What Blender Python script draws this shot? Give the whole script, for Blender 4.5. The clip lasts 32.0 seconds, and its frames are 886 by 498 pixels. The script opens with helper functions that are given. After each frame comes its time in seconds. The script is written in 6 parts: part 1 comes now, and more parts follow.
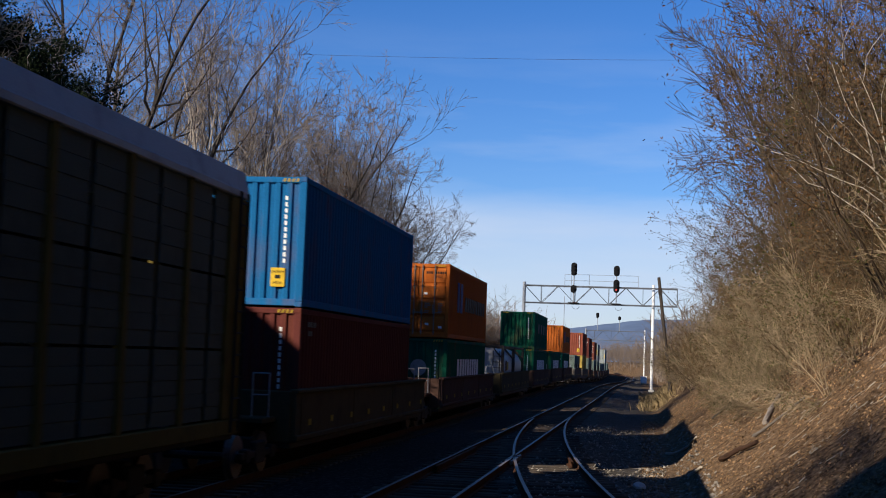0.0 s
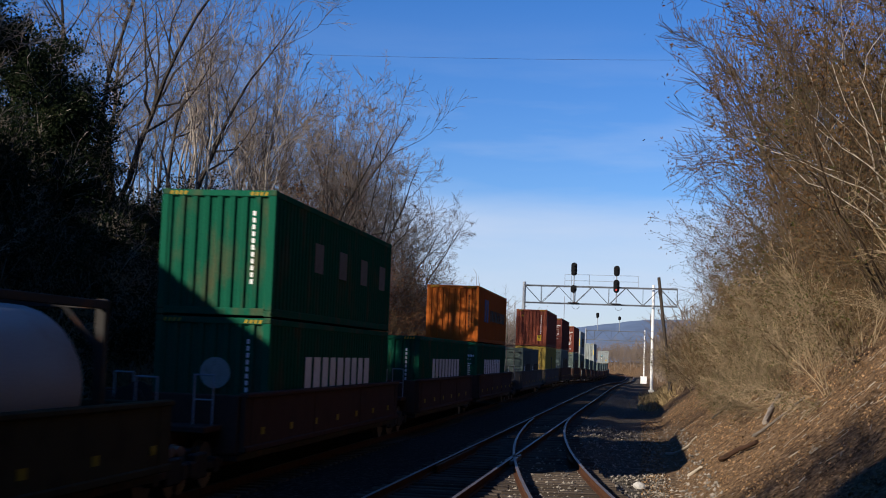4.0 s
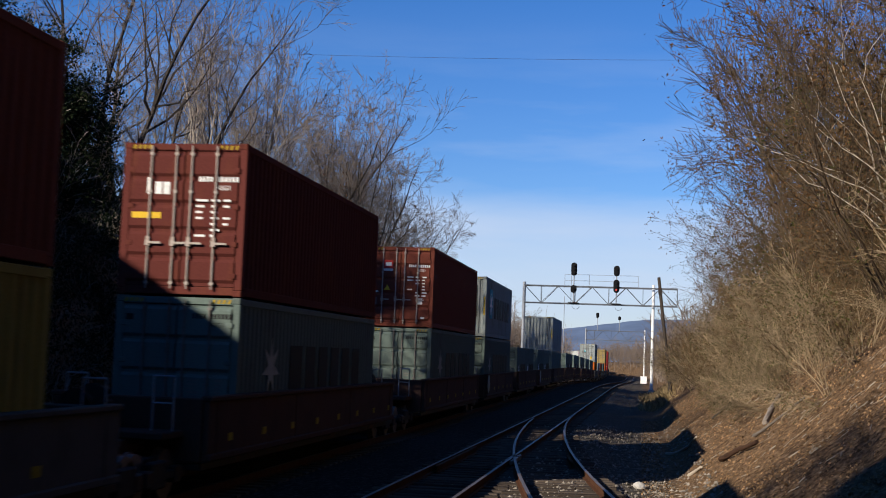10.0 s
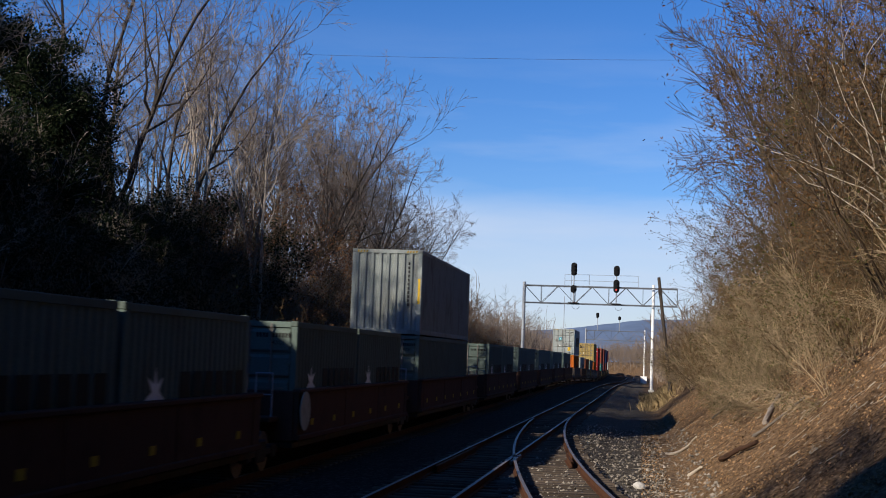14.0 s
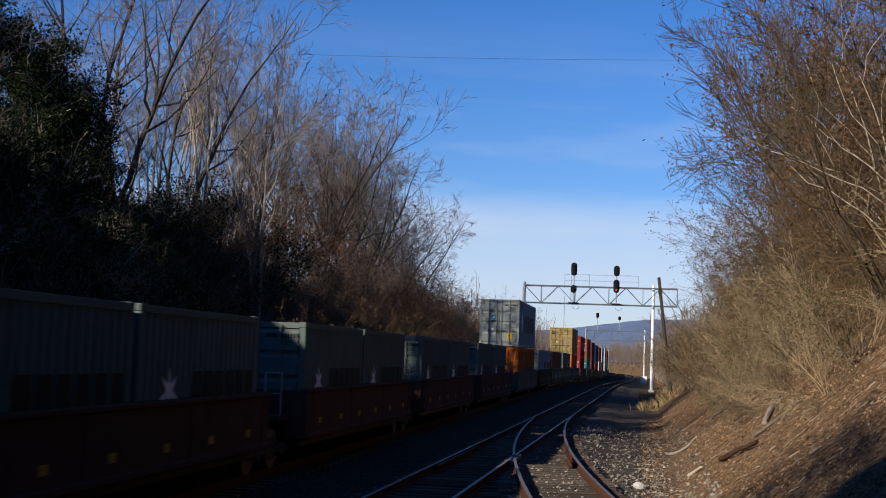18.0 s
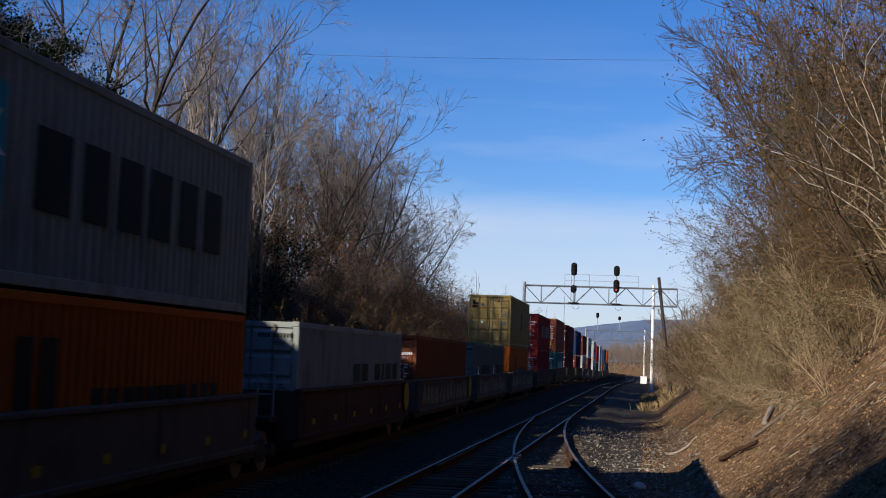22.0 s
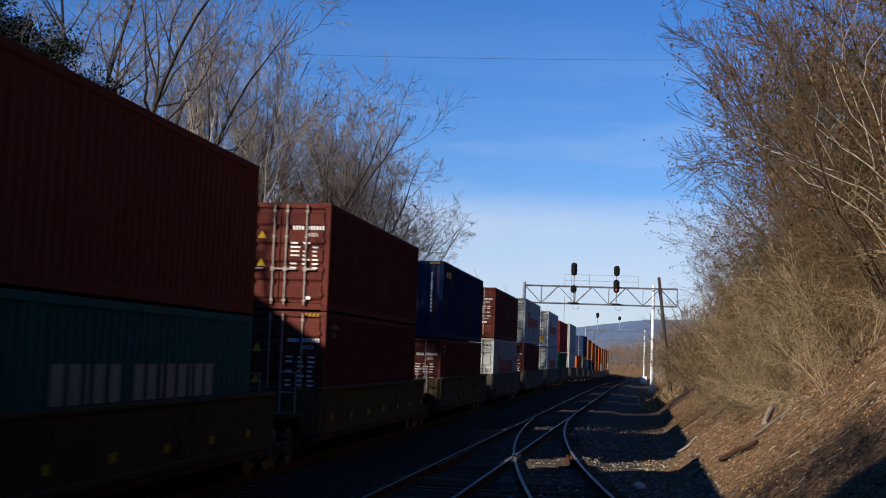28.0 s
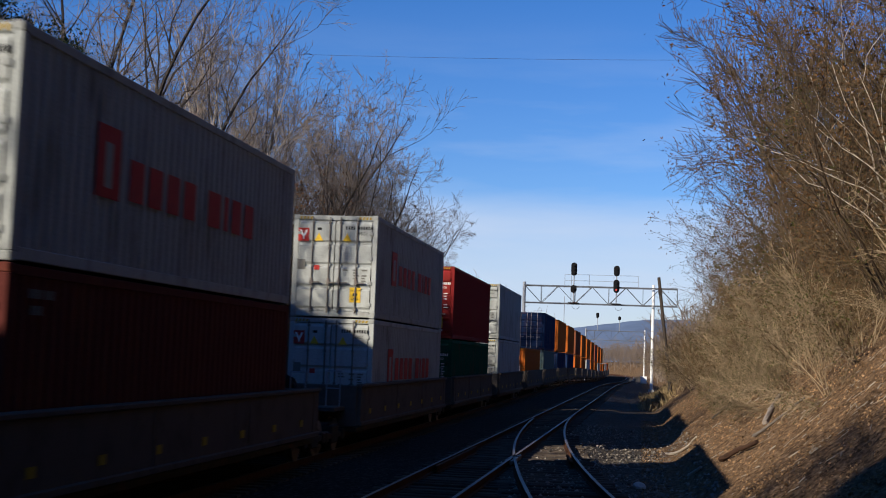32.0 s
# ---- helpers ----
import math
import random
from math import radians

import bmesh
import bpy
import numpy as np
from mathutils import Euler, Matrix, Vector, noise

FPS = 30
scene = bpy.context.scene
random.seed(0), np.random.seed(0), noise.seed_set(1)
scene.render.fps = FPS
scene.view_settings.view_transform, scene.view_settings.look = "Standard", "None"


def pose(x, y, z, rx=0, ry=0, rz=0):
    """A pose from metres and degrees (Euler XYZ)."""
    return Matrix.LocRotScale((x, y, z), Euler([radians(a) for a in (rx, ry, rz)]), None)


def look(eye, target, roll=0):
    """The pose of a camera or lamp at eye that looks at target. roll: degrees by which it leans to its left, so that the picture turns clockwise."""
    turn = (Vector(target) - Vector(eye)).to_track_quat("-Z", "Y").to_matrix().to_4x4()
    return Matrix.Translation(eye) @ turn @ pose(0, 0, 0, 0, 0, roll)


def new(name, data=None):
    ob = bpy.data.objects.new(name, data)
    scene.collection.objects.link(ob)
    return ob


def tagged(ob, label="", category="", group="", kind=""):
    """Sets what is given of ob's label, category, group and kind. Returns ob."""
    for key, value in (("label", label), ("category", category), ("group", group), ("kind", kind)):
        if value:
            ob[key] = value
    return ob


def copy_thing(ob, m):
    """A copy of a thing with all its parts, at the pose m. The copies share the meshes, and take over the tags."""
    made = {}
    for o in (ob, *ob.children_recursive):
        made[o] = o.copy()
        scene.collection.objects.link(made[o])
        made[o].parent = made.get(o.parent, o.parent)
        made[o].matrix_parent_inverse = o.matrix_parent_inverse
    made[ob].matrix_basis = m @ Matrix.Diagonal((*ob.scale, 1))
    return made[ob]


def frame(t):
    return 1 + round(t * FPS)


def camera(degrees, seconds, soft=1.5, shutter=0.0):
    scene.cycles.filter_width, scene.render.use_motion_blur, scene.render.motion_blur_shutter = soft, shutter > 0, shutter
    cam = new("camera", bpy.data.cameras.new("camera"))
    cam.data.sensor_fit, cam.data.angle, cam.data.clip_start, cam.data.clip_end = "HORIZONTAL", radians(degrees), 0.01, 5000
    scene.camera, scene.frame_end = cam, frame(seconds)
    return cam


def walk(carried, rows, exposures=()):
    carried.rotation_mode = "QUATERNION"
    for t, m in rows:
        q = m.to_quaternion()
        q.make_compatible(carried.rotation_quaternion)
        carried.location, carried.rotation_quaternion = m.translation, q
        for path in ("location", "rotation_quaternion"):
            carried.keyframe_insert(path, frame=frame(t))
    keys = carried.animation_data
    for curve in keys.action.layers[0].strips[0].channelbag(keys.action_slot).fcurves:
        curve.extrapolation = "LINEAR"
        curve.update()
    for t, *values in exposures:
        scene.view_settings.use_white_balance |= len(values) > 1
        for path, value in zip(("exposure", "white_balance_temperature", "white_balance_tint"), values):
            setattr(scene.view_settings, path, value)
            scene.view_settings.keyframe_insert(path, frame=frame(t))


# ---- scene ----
# A long container train passes on the far track; the camera stands still beside the siding.
# World: y runs along the track away from the camera, x to the right, z = 0 at the rail tops.
cam = camera(37.83, 32.0, 1.0, 0.3)
EYE = (0.0, 0.0, 2.586)
YAW, PITCH, ROLL = radians(8.824), radians(4.648), 2.14
AIM = (EYE[0] - math.sin(YAW) * math.cos(PITCH), EYE[1] + math.cos(YAW) * math.cos(PITCH), EYE[2] + math.sin(PITCH))
walk(cam, [(0.0, look(EYE, AIM, ROLL)), (32.0, look(EYE, AIM, ROLL))], exposures=[(0.0, 0.45), (32.0, 0.45)])

# ---- light ----
SUN_WAY = Vector((1.0, 1.2, -0.66)).normalized()
sun_data = bpy.data.lights.new("sun", "SUN")
sun_data.energy, sun_data.angle, sun_data.color = 5.0, radians(0.53), (1.0, 0.90, 0.76)
sun = new("sun", sun_data)
sun.rotation_euler = SUN_WAY.to_track_quat("-Z", "Y").to_euler()
sun.location = (-60, -72, 60)

world = bpy.data.worlds.new("sky")
scene.world = world
world.use_nodes = True
wn, wl = world.node_tree.nodes, world.node_tree.links
wn.clear()
sky = wn.new("ShaderNodeTexSky")
sky.sky_type, sky.sun_disc = "NISHITA", False
sky.sun_elevation, sky.sun_rotation = math.asin(-SUN_WAY.z), math.atan2(-SUN_WAY.x, -SUN_WAY.y)
sky.air_density, sky.dust_density, sky.ozone_density = 1.0, 0.0, 3.0
coord = wn.new("ShaderNodeTexCoord")
# thin streaks of high cloud, low over the horizon and one wisp above
stretch = wn.new("ShaderNodeMapping")
stretch.inputs["Scale"].default_value = (2.2, 2.2, 15.0)
stretch.inputs["Rotation"].default_value = (0.0, 0.06, 0.0)
wl.new(coord.outputs["Generated"], stretch.inputs["Vector"])
cloud = wn.new("ShaderNodeTexNoise")
cloud.inputs["Scale"].default_value, cloud.inputs["Detail"].default_value, cloud.inputs["Roughness"].default_value = 1.6, 6.0, 0.55
wl.new(stretch.outputs[0], cloud.inputs["Vector"])
thin = wn.new("ShaderNodeMapRange")
thin.inputs["From Min"].default_value, thin.inputs["From Max"].default_value = 0.46, 0.74
wl.new(cloud.outputs["Fac"], thin.inputs["Value"])
apart = wn.new("ShaderNodeSeparateXYZ")
wl.new(coord.outputs["Generated"], apart.inputs[0])
low = wn.new("ShaderNodeMapRange")
low.interpolation_type = "SMOOTHSTEP"
low.inputs["From Min"].default_value, low.inputs["From Max"].default_value = 0.130, 0.100
wl.new(apart.outputs["Z"], low.inputs["Value"])
sheet = wn.new("ShaderNodeMath")
sheet.operation, sheet.use_clamp = "MULTIPLY_ADD", True
sheet.inputs[1].default_value = 0.28
high = wn.new("ShaderNodeMapRange")
high.interpolation_type = "SMOOTHSTEP"
high.inputs["From Min"].default_value, high.inputs["From Max"].default_value = 0.27, 0.16
wl.new(apart.outputs["Z"], high.inputs["Value"])
faint = wn.new("ShaderNodeMath")
faint.operation = "MULTIPLY"
wl.new(thin.outputs[0], faint.inputs[0])
wl.new(high.outputs[0], faint.inputs[1])
wl.new(faint.outputs[0], sheet.inputs[0])
bank = wn.new("ShaderNodeMath")
bank.operation = "MULTIPLY"
bank.inputs[1].default_value = 0.55
wl.new(low.outputs[0], bank.inputs[0])
wl.new(bank.outputs[0], sheet.inputs[2])
veil = wn.new("ShaderNodeMix")
veil.data_type = "RGBA"
veil.inputs["B"].default_value = (7.2, 8.3, 10.4, 1)
wl.new(sheet.outputs[0], veil.inputs["Factor"])
deep = wn.new("ShaderNodeHueSaturation")
deep.inputs["Saturation"].default_value, deep.inputs["Value"].default_value = 1.30, 1.05
wl.new(sky.outputs[0], deep.inputs["Color"])
tint = wn.new("ShaderNodeMix")
tint.data_type, tint.blend_type = "RGBA", "MULTIPLY"
tint.inputs["Factor"].default_value, tint.inputs["B"].default_value = 1.0, (0.90, 0.99, 1.40, 1)
wl.new(deep.outputs[0], tint.inputs["A"])
wl.new(tint.outputs["Result"], veil.inputs["A"])
back = wn.new("ShaderNodeBackground")
back.inputs["Strength"].default_value = 0.062
wl.new(veil.outputs["Result"], back.inputs["Color"])
wo = wn.new("ShaderNodeOutputWorld")
wl.new(back.outputs[0], wo.inputs["Surface"])


# ---- materials ----
def material(name, colour, rough=0.7, metal=0.0, spots=None, scale=3.0, amount=0.5, grain=40.0, bump=0.15, spread=0.0, streak=1.0, gloss=0.02, island=False):
    """colour broken by patches of spots (a second colour) and by fine grain; spread varies it from object to object."""
    m = bpy.data.materials.new(name)
    m.use_nodes = True
    n, l = m.node_tree.nodes, m.node_tree.links
    b = n["Principled BSDF"]
    b.inputs["Roughness"].default_value, b.inputs["Metallic"].default_value = rough, metal
    b.inputs["Specular IOR Level"].default_value = gloss
    c = n.new("ShaderNodeTexCoord")
    mp = n.new("ShaderNodeMapping")
    mp.inputs["Scale"].default_value = (1, 1, streak)
    l.new(c.outputs["Object"], mp.inputs["Vector"])
    t1 = n.new("ShaderNodeTexNoise")
    t1.inputs["Scale"].default_value, t1.inputs["Detail"].default_value, t1.inputs["Roughness"].default_value = scale, 5.0, 0.62
    l.new(mp.outputs[0], t1.inputs["Vector"])
    r = n.new("ShaderNodeMapRange")
    r.inputs["From Min"].default_value, r.inputs["From Max"].default_value, r.inputs["To Max"].default_value = 0.5, 0.72, amount
    l.new(t1.outputs["Fac"], r.inputs["Value"])
    mx = n.new("ShaderNodeMix")
    mx.data_type = "RGBA"
    mx.inputs["A"].default_value = (*colour, 1)
    mx.inputs["B"].default_value = (*(spots or [v * 0.6 for v in colour]), 1)
    l.new(r.outputs[0], mx.inputs["Factor"])
    t2 = n.new("ShaderNodeTexNoise")
    t2.inputs["Scale"].default_value, t2.inputs["Detail"].default_value = grain, 3.0
    l.new(c.outputs["Object"], t2.inputs["Vector"])
    hsv = n.new("ShaderNodeHueSaturation")
    v = n.new("ShaderNodeMapRange")
    v.inputs["To Min"].default_value, v.inputs["To Max"].default_value = 0.72, 1.28
    l.new(t2.outputs["Fac"], v.inputs["Value"])
    if spread:
        info = n.new("ShaderNodeNewGeometry" if island else "ShaderNodeObjectInfo")
        w = n.new("ShaderNodeMapRange")
        w.inputs["To Min"].default_value, w.inputs["To Max"].default_value = 1 - spread, 1 + spread
        l.new(info.outputs["Random Per Island" if island else "Random"], w.inputs["Value"])
        k = n.new("ShaderNodeMath")
        k.operation = "MULTIPLY"
        l.new(v.outputs[0], k.inputs[0])
        l.new(w.outputs[0], k.inputs[1])
        l.new(k.outputs[0], hsv.inputs["Value"])
    else:
        l.new(v.outputs[0], hsv.inputs["Value"])
    l.new(mx.outputs["Result"], hsv.inputs["Color"])
    l.new(hsv.outputs[0], b.inputs["Base Color"])
    if bump:
        bp = n.new("ShaderNodeBump")
        bp.inputs["Strength"].default_value, bp.inputs["Distance"].default_value = bump, 0.02
        l.new(t2.outputs["Fac"], bp.inputs["Height"])
        l.new(bp.outputs[0], b.inputs["Normal"])
    return m


RUST = (0.16, 0.055, 0.025)
PAINTS = {
    "blue": (0.02, 0.19, 0.46), "wine": (0.25, 0.074, 0.052), "maroon": (0.165, 0.048, 0.040), "orange": (0.62, 0.16, 0.03), "green": (0.012, 0.13, 0.075),
    "brick": (0.35, 0.10, 0.063), "yellow": (0.55, 0.40, 0.10), "grey": (0.18, 0.235, 0.21), "white": (0.51, 0.535, 0.51),
    "cream": (0.60, 0.58, 0.50), "brown": (0.30, 0.10, 0.05), "red": (0.35, 0.036, 0.036), "teal": (0.06, 0.22, 0.20),
    "navy": (0.02, 0.045, 0.12), "royal": (0.014, 0.04, 0.11), "silver": (0.42, 0.465, 0.45), "gold": (0.47, 0.345, 0.13),
}
GRIME = (0.085, 0.07, 0.055)
PAINT = {k: material(k + " container paint", tuple((0.68 if k == "white" else 0.6) * c for c in v), 0.85, 0.0, GRIME if k in ("white", "silver", "gold", "cream", "grey") else RUST, 1.7, 0.5 if k in ("white", "silver", "gold") else 0.38, 26.0, 0.08, 0.12, 0.35) for k, v in PAINTS.items()}
steel = material("galvanised steel", (0.27, 0.29, 0.32), 0.6, 0.3, (0.17, 0.17, 0.17), 4.0, 0.5)
bar_steel = material("dull locking bar steel", (0.16, 0.15, 0.14), 0.6, 0.3, RUST, 4.0, 0.6)
dark_steel = material("dark oily steel", (0.035, 0.033, 0.032), 0.6, 0.3, RUST, 3.0, 0.4)
rust_steel = material("rusted steel", (0.11, 0.05, 0.03), 0.8, 0.2, (0.05, 0.03, 0.025), 5.0, 0.7)
rust_dark = material("dark rusty rail web", (0.075, 0.036, 0.022), 0.9, 0, (0.035, 0.02, 0.014), 5.0, 0.7)
WELLS = {
    "rust": material("rusty red well car paint", (0.076, 0.043, 0.033), 0.9, 0, (0.05, 0.03, 0.024), 1.5, 0.8),
    "dull": material("faded grey brown well car paint", (0.105, 0.088, 0.075), 0.9, 0, (0.07, 0.055, 0.045), 1.5, 0.8),
    "mustard": material("dirty yellow well car paint", (0.075, 0.058, 0.032), 0.9, 0, (0.04, 0.03, 0.02), 1.5, 0.7),
}
white_mark = material("white lettering paint", (0.72, 0.72, 0.70), 0.6, 0, (0.4, 0.38, 0.35), 5.0, 0.5)
dark_mark = material("black lettering paint", (0.022, 0.022, 0.022), 0.6)
grey_mark = material("faded grey lettering", (0.15, 0.145, 0.13), 0.7)
pale_mark = material("faded pale lettering", (0.30, 0.31, 0.28), 0.7, 0, (0.15, 0.15, 0.13), 3.0, 0.6)
teal_mark = material("teal emblem paint", (0.03, 0.26, 0.33), 0.6)
bar_bright = material("worn galvanised locking bar", (0.34, 0.30, 0.27), 0.5, 0.2, RUST, 4.0, 0.5)
blue_mark = material("blue lettering paint", (0.03, 0.05, 0.16), 0.6)
red_mark = material("red lettering paint", (0.40, 0.045, 0.04), 0.6)
yellow_mark = material("yellow warning sticker", (0.62, 0.40, 0.04), 0.5)
graffiti_paint = material("faded graffiti paint", (0.24, 0.23, 0.18), 0.7, 0, (0.10, 0.12, 0.10), 2.0, 0.7)
old_yellow = material("dirty yellow reflector", (0.34, 0.23, 0.03), 0.6)
grass_mat = material("dry tan grass", (0.26, 0.19, 0.10), 0.9, 0, (0.14, 0.10, 0.05), 1.5, 0.7, 5.0, 0, 0.4, island=True)
railhead = material("worn rail", (0.16, 0.135, 0.12), 0.45, 0.35, (0.16, 0.075, 0.04), 6.0, 0.6)
wood_tie = material("weathered sleeper timber", (0.07, 0.055, 0.044), 0.9, 0, (0.035, 0.028, 0.024), 4.0, 0.6, 30.0, 0.4, 0.3)
bark = material("grey brown bark", (0.20, 0.17, 0.145), 0.95, 0, (0.07, 0.058, 0.05), 1.2, 0.8, 15.0, 0.3, 0.45)
dark_bark = material("dark furrowed bark", (0.060, 0.050, 0.043), 0.95, 0, (0.030, 0.025, 0.022), 1.5, 0.7, 15.0, 0.3, 0.3)
pale_stem = material("pale grey stems", (0.25, 0.215, 0.18), 0.95, 0, (0.10, 0.084, 0.07), 1.2, 0.7, 15.0, 0.3, 0.4)
pale_bark = material("pale bleached bark", (0.36, 0.31, 0.25), 0.9, 0, (0.20, 0.165, 0.125), 2.0, 0.6, 15.0, 0.3, 0.2)
twig = material("brown winter twigs", (0.165, 0.137, 0.118), 0.95, 0, (0.075, 0.061, 0.053), 1.0, 0.7, 8.0, 0, 0.45)
brush_twig = material("warm brown brush twigs", (0.098, 0.071, 0.049), 0.95, 0, (0.036, 0.026, 0.018), 1.0, 0.7, 8.0, 0, 0.45)
reed_twig = material("pale tan brush stems", (0.24, 0.18, 0.115), 0.95, 0, (0.09, 0.064, 0.04), 0.9, 0.6, 8.0, 0, 0.35)
# greyed brown: the air's haze over the far woods is in this colour
far_twig = material("far woods, haze-greyed brown", (0.17, 0.133, 0.105), 0.95, 0, (0.12, 0.094, 0.076), 0.05, 0.7, 0.5, 0)
straw_twig = material("tan dry brush stems", (0.122, 0.086, 0.049), 0.95, 0, (0.036, 0.025, 0.014), 0.9, 0.7, 8.0, 0, 0.3)
dry_leaf = material("dry russet leaves", (0.115, 0.064, 0.029), 0.85, 0, (0.07, 0.042, 0.021), 1.5, 0.7, 8.0, 0, 0.5, island=True)
russet_leaf = material("russet brown clinging leaves", (0.17, 0.088, 0.045), 0.85, 0, (0.08, 0.045, 0.025), 1.5, 0.7, 8.0, 0, 0.6, island=True)
olive_leaf = material("olive green leaves", (0.05, 0.054, 0.016), 0.7, 0, (0.09, 0.07, 0.024), 1.5, 0.7, 8.0, 0, 0.5, island=True)
dead_leaf = material("dead bank leaves", (0.25, 0.155, 0.082), 0.85, 0, (0.07, 0.042, 0.023), 0.8, 0.8, 3.0, 0, 0.6, island=True)
stone_mat = material("loose ballast stone", (0.20, 0.175, 0.145), 0.9, 0, (0.08, 0.07, 0.06), 2.5, 0.8, 12.0, 0.2, 0.5, island=True)
rust_bark = material("rotting dark log", (0.055, 0.032, 0.022), 0.95, 0, (0.025, 0.016, 0.012), 5.0, 0.7)
cedar_leaf = material("dark evergreen foliage", (0.013, 0.020, 0.010), 1.0, 0, (0.03, 0.034, 0.013), 1.5, 0.6, 8.0, 0, 0.3)
concrete = material("pale concrete", (0.45, 0.43, 0.40), 0.9)
white_paint = material("white painted cabinet", (0.75, 0.75, 0.73), 0.5)
black_paint = material("black signal paint", (0.012, 0.012, 0.013), 0.45)
pole_wood = material("old pole timber", (0.055, 0.045, 0.038), 0.9, 0, (0.03, 0.025, 0.02), 3.0, 0.6)
tank_shell = material("dirty white tank shell", (0.36, 0.36, 0.345), 0.4, 0, (0.25, 0.20, 0.15), 1.2, 0.6)
rack_panel = material("weathered grey green rack panel", (0.085, 0.10, 0.082), 0.7, 0, (0.045, 0.05, 0.042), 1.0, 0.7)
rack_post = material("dull yellow rack paint", (0.12, 0.09, 0.025), 0.7, 0, (0.06, 0.04, 0.018), 2.0, 0.6)
bridge_steel = material("weathered dark bridge steel", (0.11, 0.12, 0.135), 0.6, 0.3, (0.06, 0.06, 0.06), 4.0, 0.5)
rack_roof = material("galvanised rack roof", (0.36, 0.39, 0.42), 0.6, 0.2, (0.17, 0.17, 0.175), 1.0, 0.6)


def glow(name, colour, strength):
    m = bpy.data.materials.new(name)
    m.use_nodes = True
    b = m.node_tree.nodes["Principled BSDF"]
    b.inputs["Base Color"].default_value = (*colour, 1)
    b.inputs["Emission Color"].default_value = (*colour, 1)
    b.inputs["Emission Strength"].default_value = strength
    return m


red_light = glow("red signal light", (0.5, 0.04, 0.03), 0.25)


def soil():
    """Ballast on the track bed, cinders beside it, leaf litter on the banks: by the distance from the tracks."""
    m = bpy.data.materials.new("ballast and leaf litter")
    m.use_nodes = True
    n, l = m.node_tree.nodes, m.node_tree.links
    b = n["Principled BSDF"]
    b.inputs["Roughness"].default_value, b.inputs["Specular IOR Level"].default_value = 1.0, 0.03
    c = n.new("ShaderNodeTexCoord")
    s = n.new("ShaderNodeSeparateXYZ")
    l.new(c.outputs["Object"], s.inputs[0])

    def tex(kind, scale, detail=4.0):
        t = n.new(kind)
        t.inputs["Scale"].default_value = scale
        if kind == "ShaderNodeTexNoise":
            t.inputs["Detail"].default_value, t.inputs["Roughness"].default_value = detail, 0.65
        l.new(c.outputs["Object"], t.inputs["Vector"])
        return t

    def ramp(source, *stops):
        r = n.new("ShaderNodeValToRGB")
        while len(r.color_ramp.elements) < len(stops):
            r.color_ramp.elements.new(0.5)
        for e, (p, col) in zip(r.color_ramp.elements, stops):
            e.position, e.color = p, (*col, 1)
        l.new(source, r.inputs[0])
        return r

    def mix(f, a, bb):
        x = n.new("ShaderNodeMix")
        x.data_type = "RGBA"
        l.new(f, x.inputs["Factor"]), l.new(a, x.inputs["A"]), l.new(bb, x.inputs["B"])
        return x.outputs["Result"]

    def step(value, a, bb):
        r = n.new("ShaderNodeMapRange")
        r.interpolation_type = "SMOOTHSTEP"
        r.inputs["From Min"].default_value, r.inputs["From Max"].default_value = a, bb
        l.new(value, r.inputs["Value"])
        return r.outputs[0]

    stones = tex("ShaderNodeTexVoronoi", 14.0)
    gravel = ramp(stones.outputs["Color"], (0.0, (0.022, 0.019, 0.016)), (0.4, (0.065, 0.056, 0.046)), (0.8, (0.11, 0.095, 0.078)), (1.0, (0.20, 0.175, 0.145)))
    oil_shade = ramp(stones.outputs["Color"], (0.0, (0.008, 0.007, 0.007)), (0.6, (0.02, 0.018, 0.016)), (1.0, (0.075, 0.068, 0.06)))
    litter_tex = tex("ShaderNodeTexNoise", 8.0, 10.0)
    litter = ramp(litter_tex.outputs["Fac"], (0.3, (0.018, 0.011, 0.006)), (0.42, (0.075, 0.047, 0.027)), (0.56, (0.165, 0.105, 0.060)), (0.72, (0.29, 0.205, 0.13)))
    wobble = tex("ShaderNodeTexNoise", 0.35, 4.0)
    edge = n.new("ShaderNodeMath")
    edge.operation = "MULTIPLY_ADD"
    edge.inputs[1].default_value = 2.4
    l.new(wobble.outputs["Fac"], edge.inputs[0])
    l.new(s.outputs["X"], edge.inputs[2])
    right = step(edge.outputs[0], 1.1, 2.3)
    left = step(edge.outputs[0], -10.6, -11.8)
    either = n.new("ShaderNodeMath")
    either.operation = "MAXIMUM"
    l.new(right, either.inputs[0]), l.new(left, either.inputs[1])
    beyond = n.new("ShaderNodeMath")
    beyond.operation = "MAXIMUM"
    l.new(step(s.outputs["Y"], 330, 380), beyond.inputs[0]), l.new(either.outputs[0], beyond.inputs[1])
    # the running lines lie in darker ballast: oil, and shade put into the colour
    stain_shade = step(edge.outputs[0], -1.2, -2.2)
    bed = mix(stain_shade, gravel.outputs[0], oil_shade.outputs[0])
    col = mix(beyond.outputs[0], bed, litter.outputs[0])
    fine = tex("ShaderNodeTexNoise", 30.0, 3.0)
    dirt = n.new("ShaderNodeHueSaturation")
    dv = n.new("ShaderNodeMapRange")
    dv.inputs["To Min"].default_value, dv.inputs["To Max"].default_value = 0.6, 1.4
    l.new(fine.outputs["Fac"], dv.inputs["Value"])
    l.new(dv.outputs[0], dirt.inputs["Value"]), l.new(col, dirt.inputs["Color"])
    l.new(dirt.outputs[0], b.inputs["Base Color"])
    h = n.new("ShaderNodeMath")
    h.operation = "ADD"
    l.new(stones.outputs["Distance"], h.inputs[0]), l.new(litter_tex.outputs["Fac"], h.inputs[1])
    bp = n.new("ShaderNodeBump")
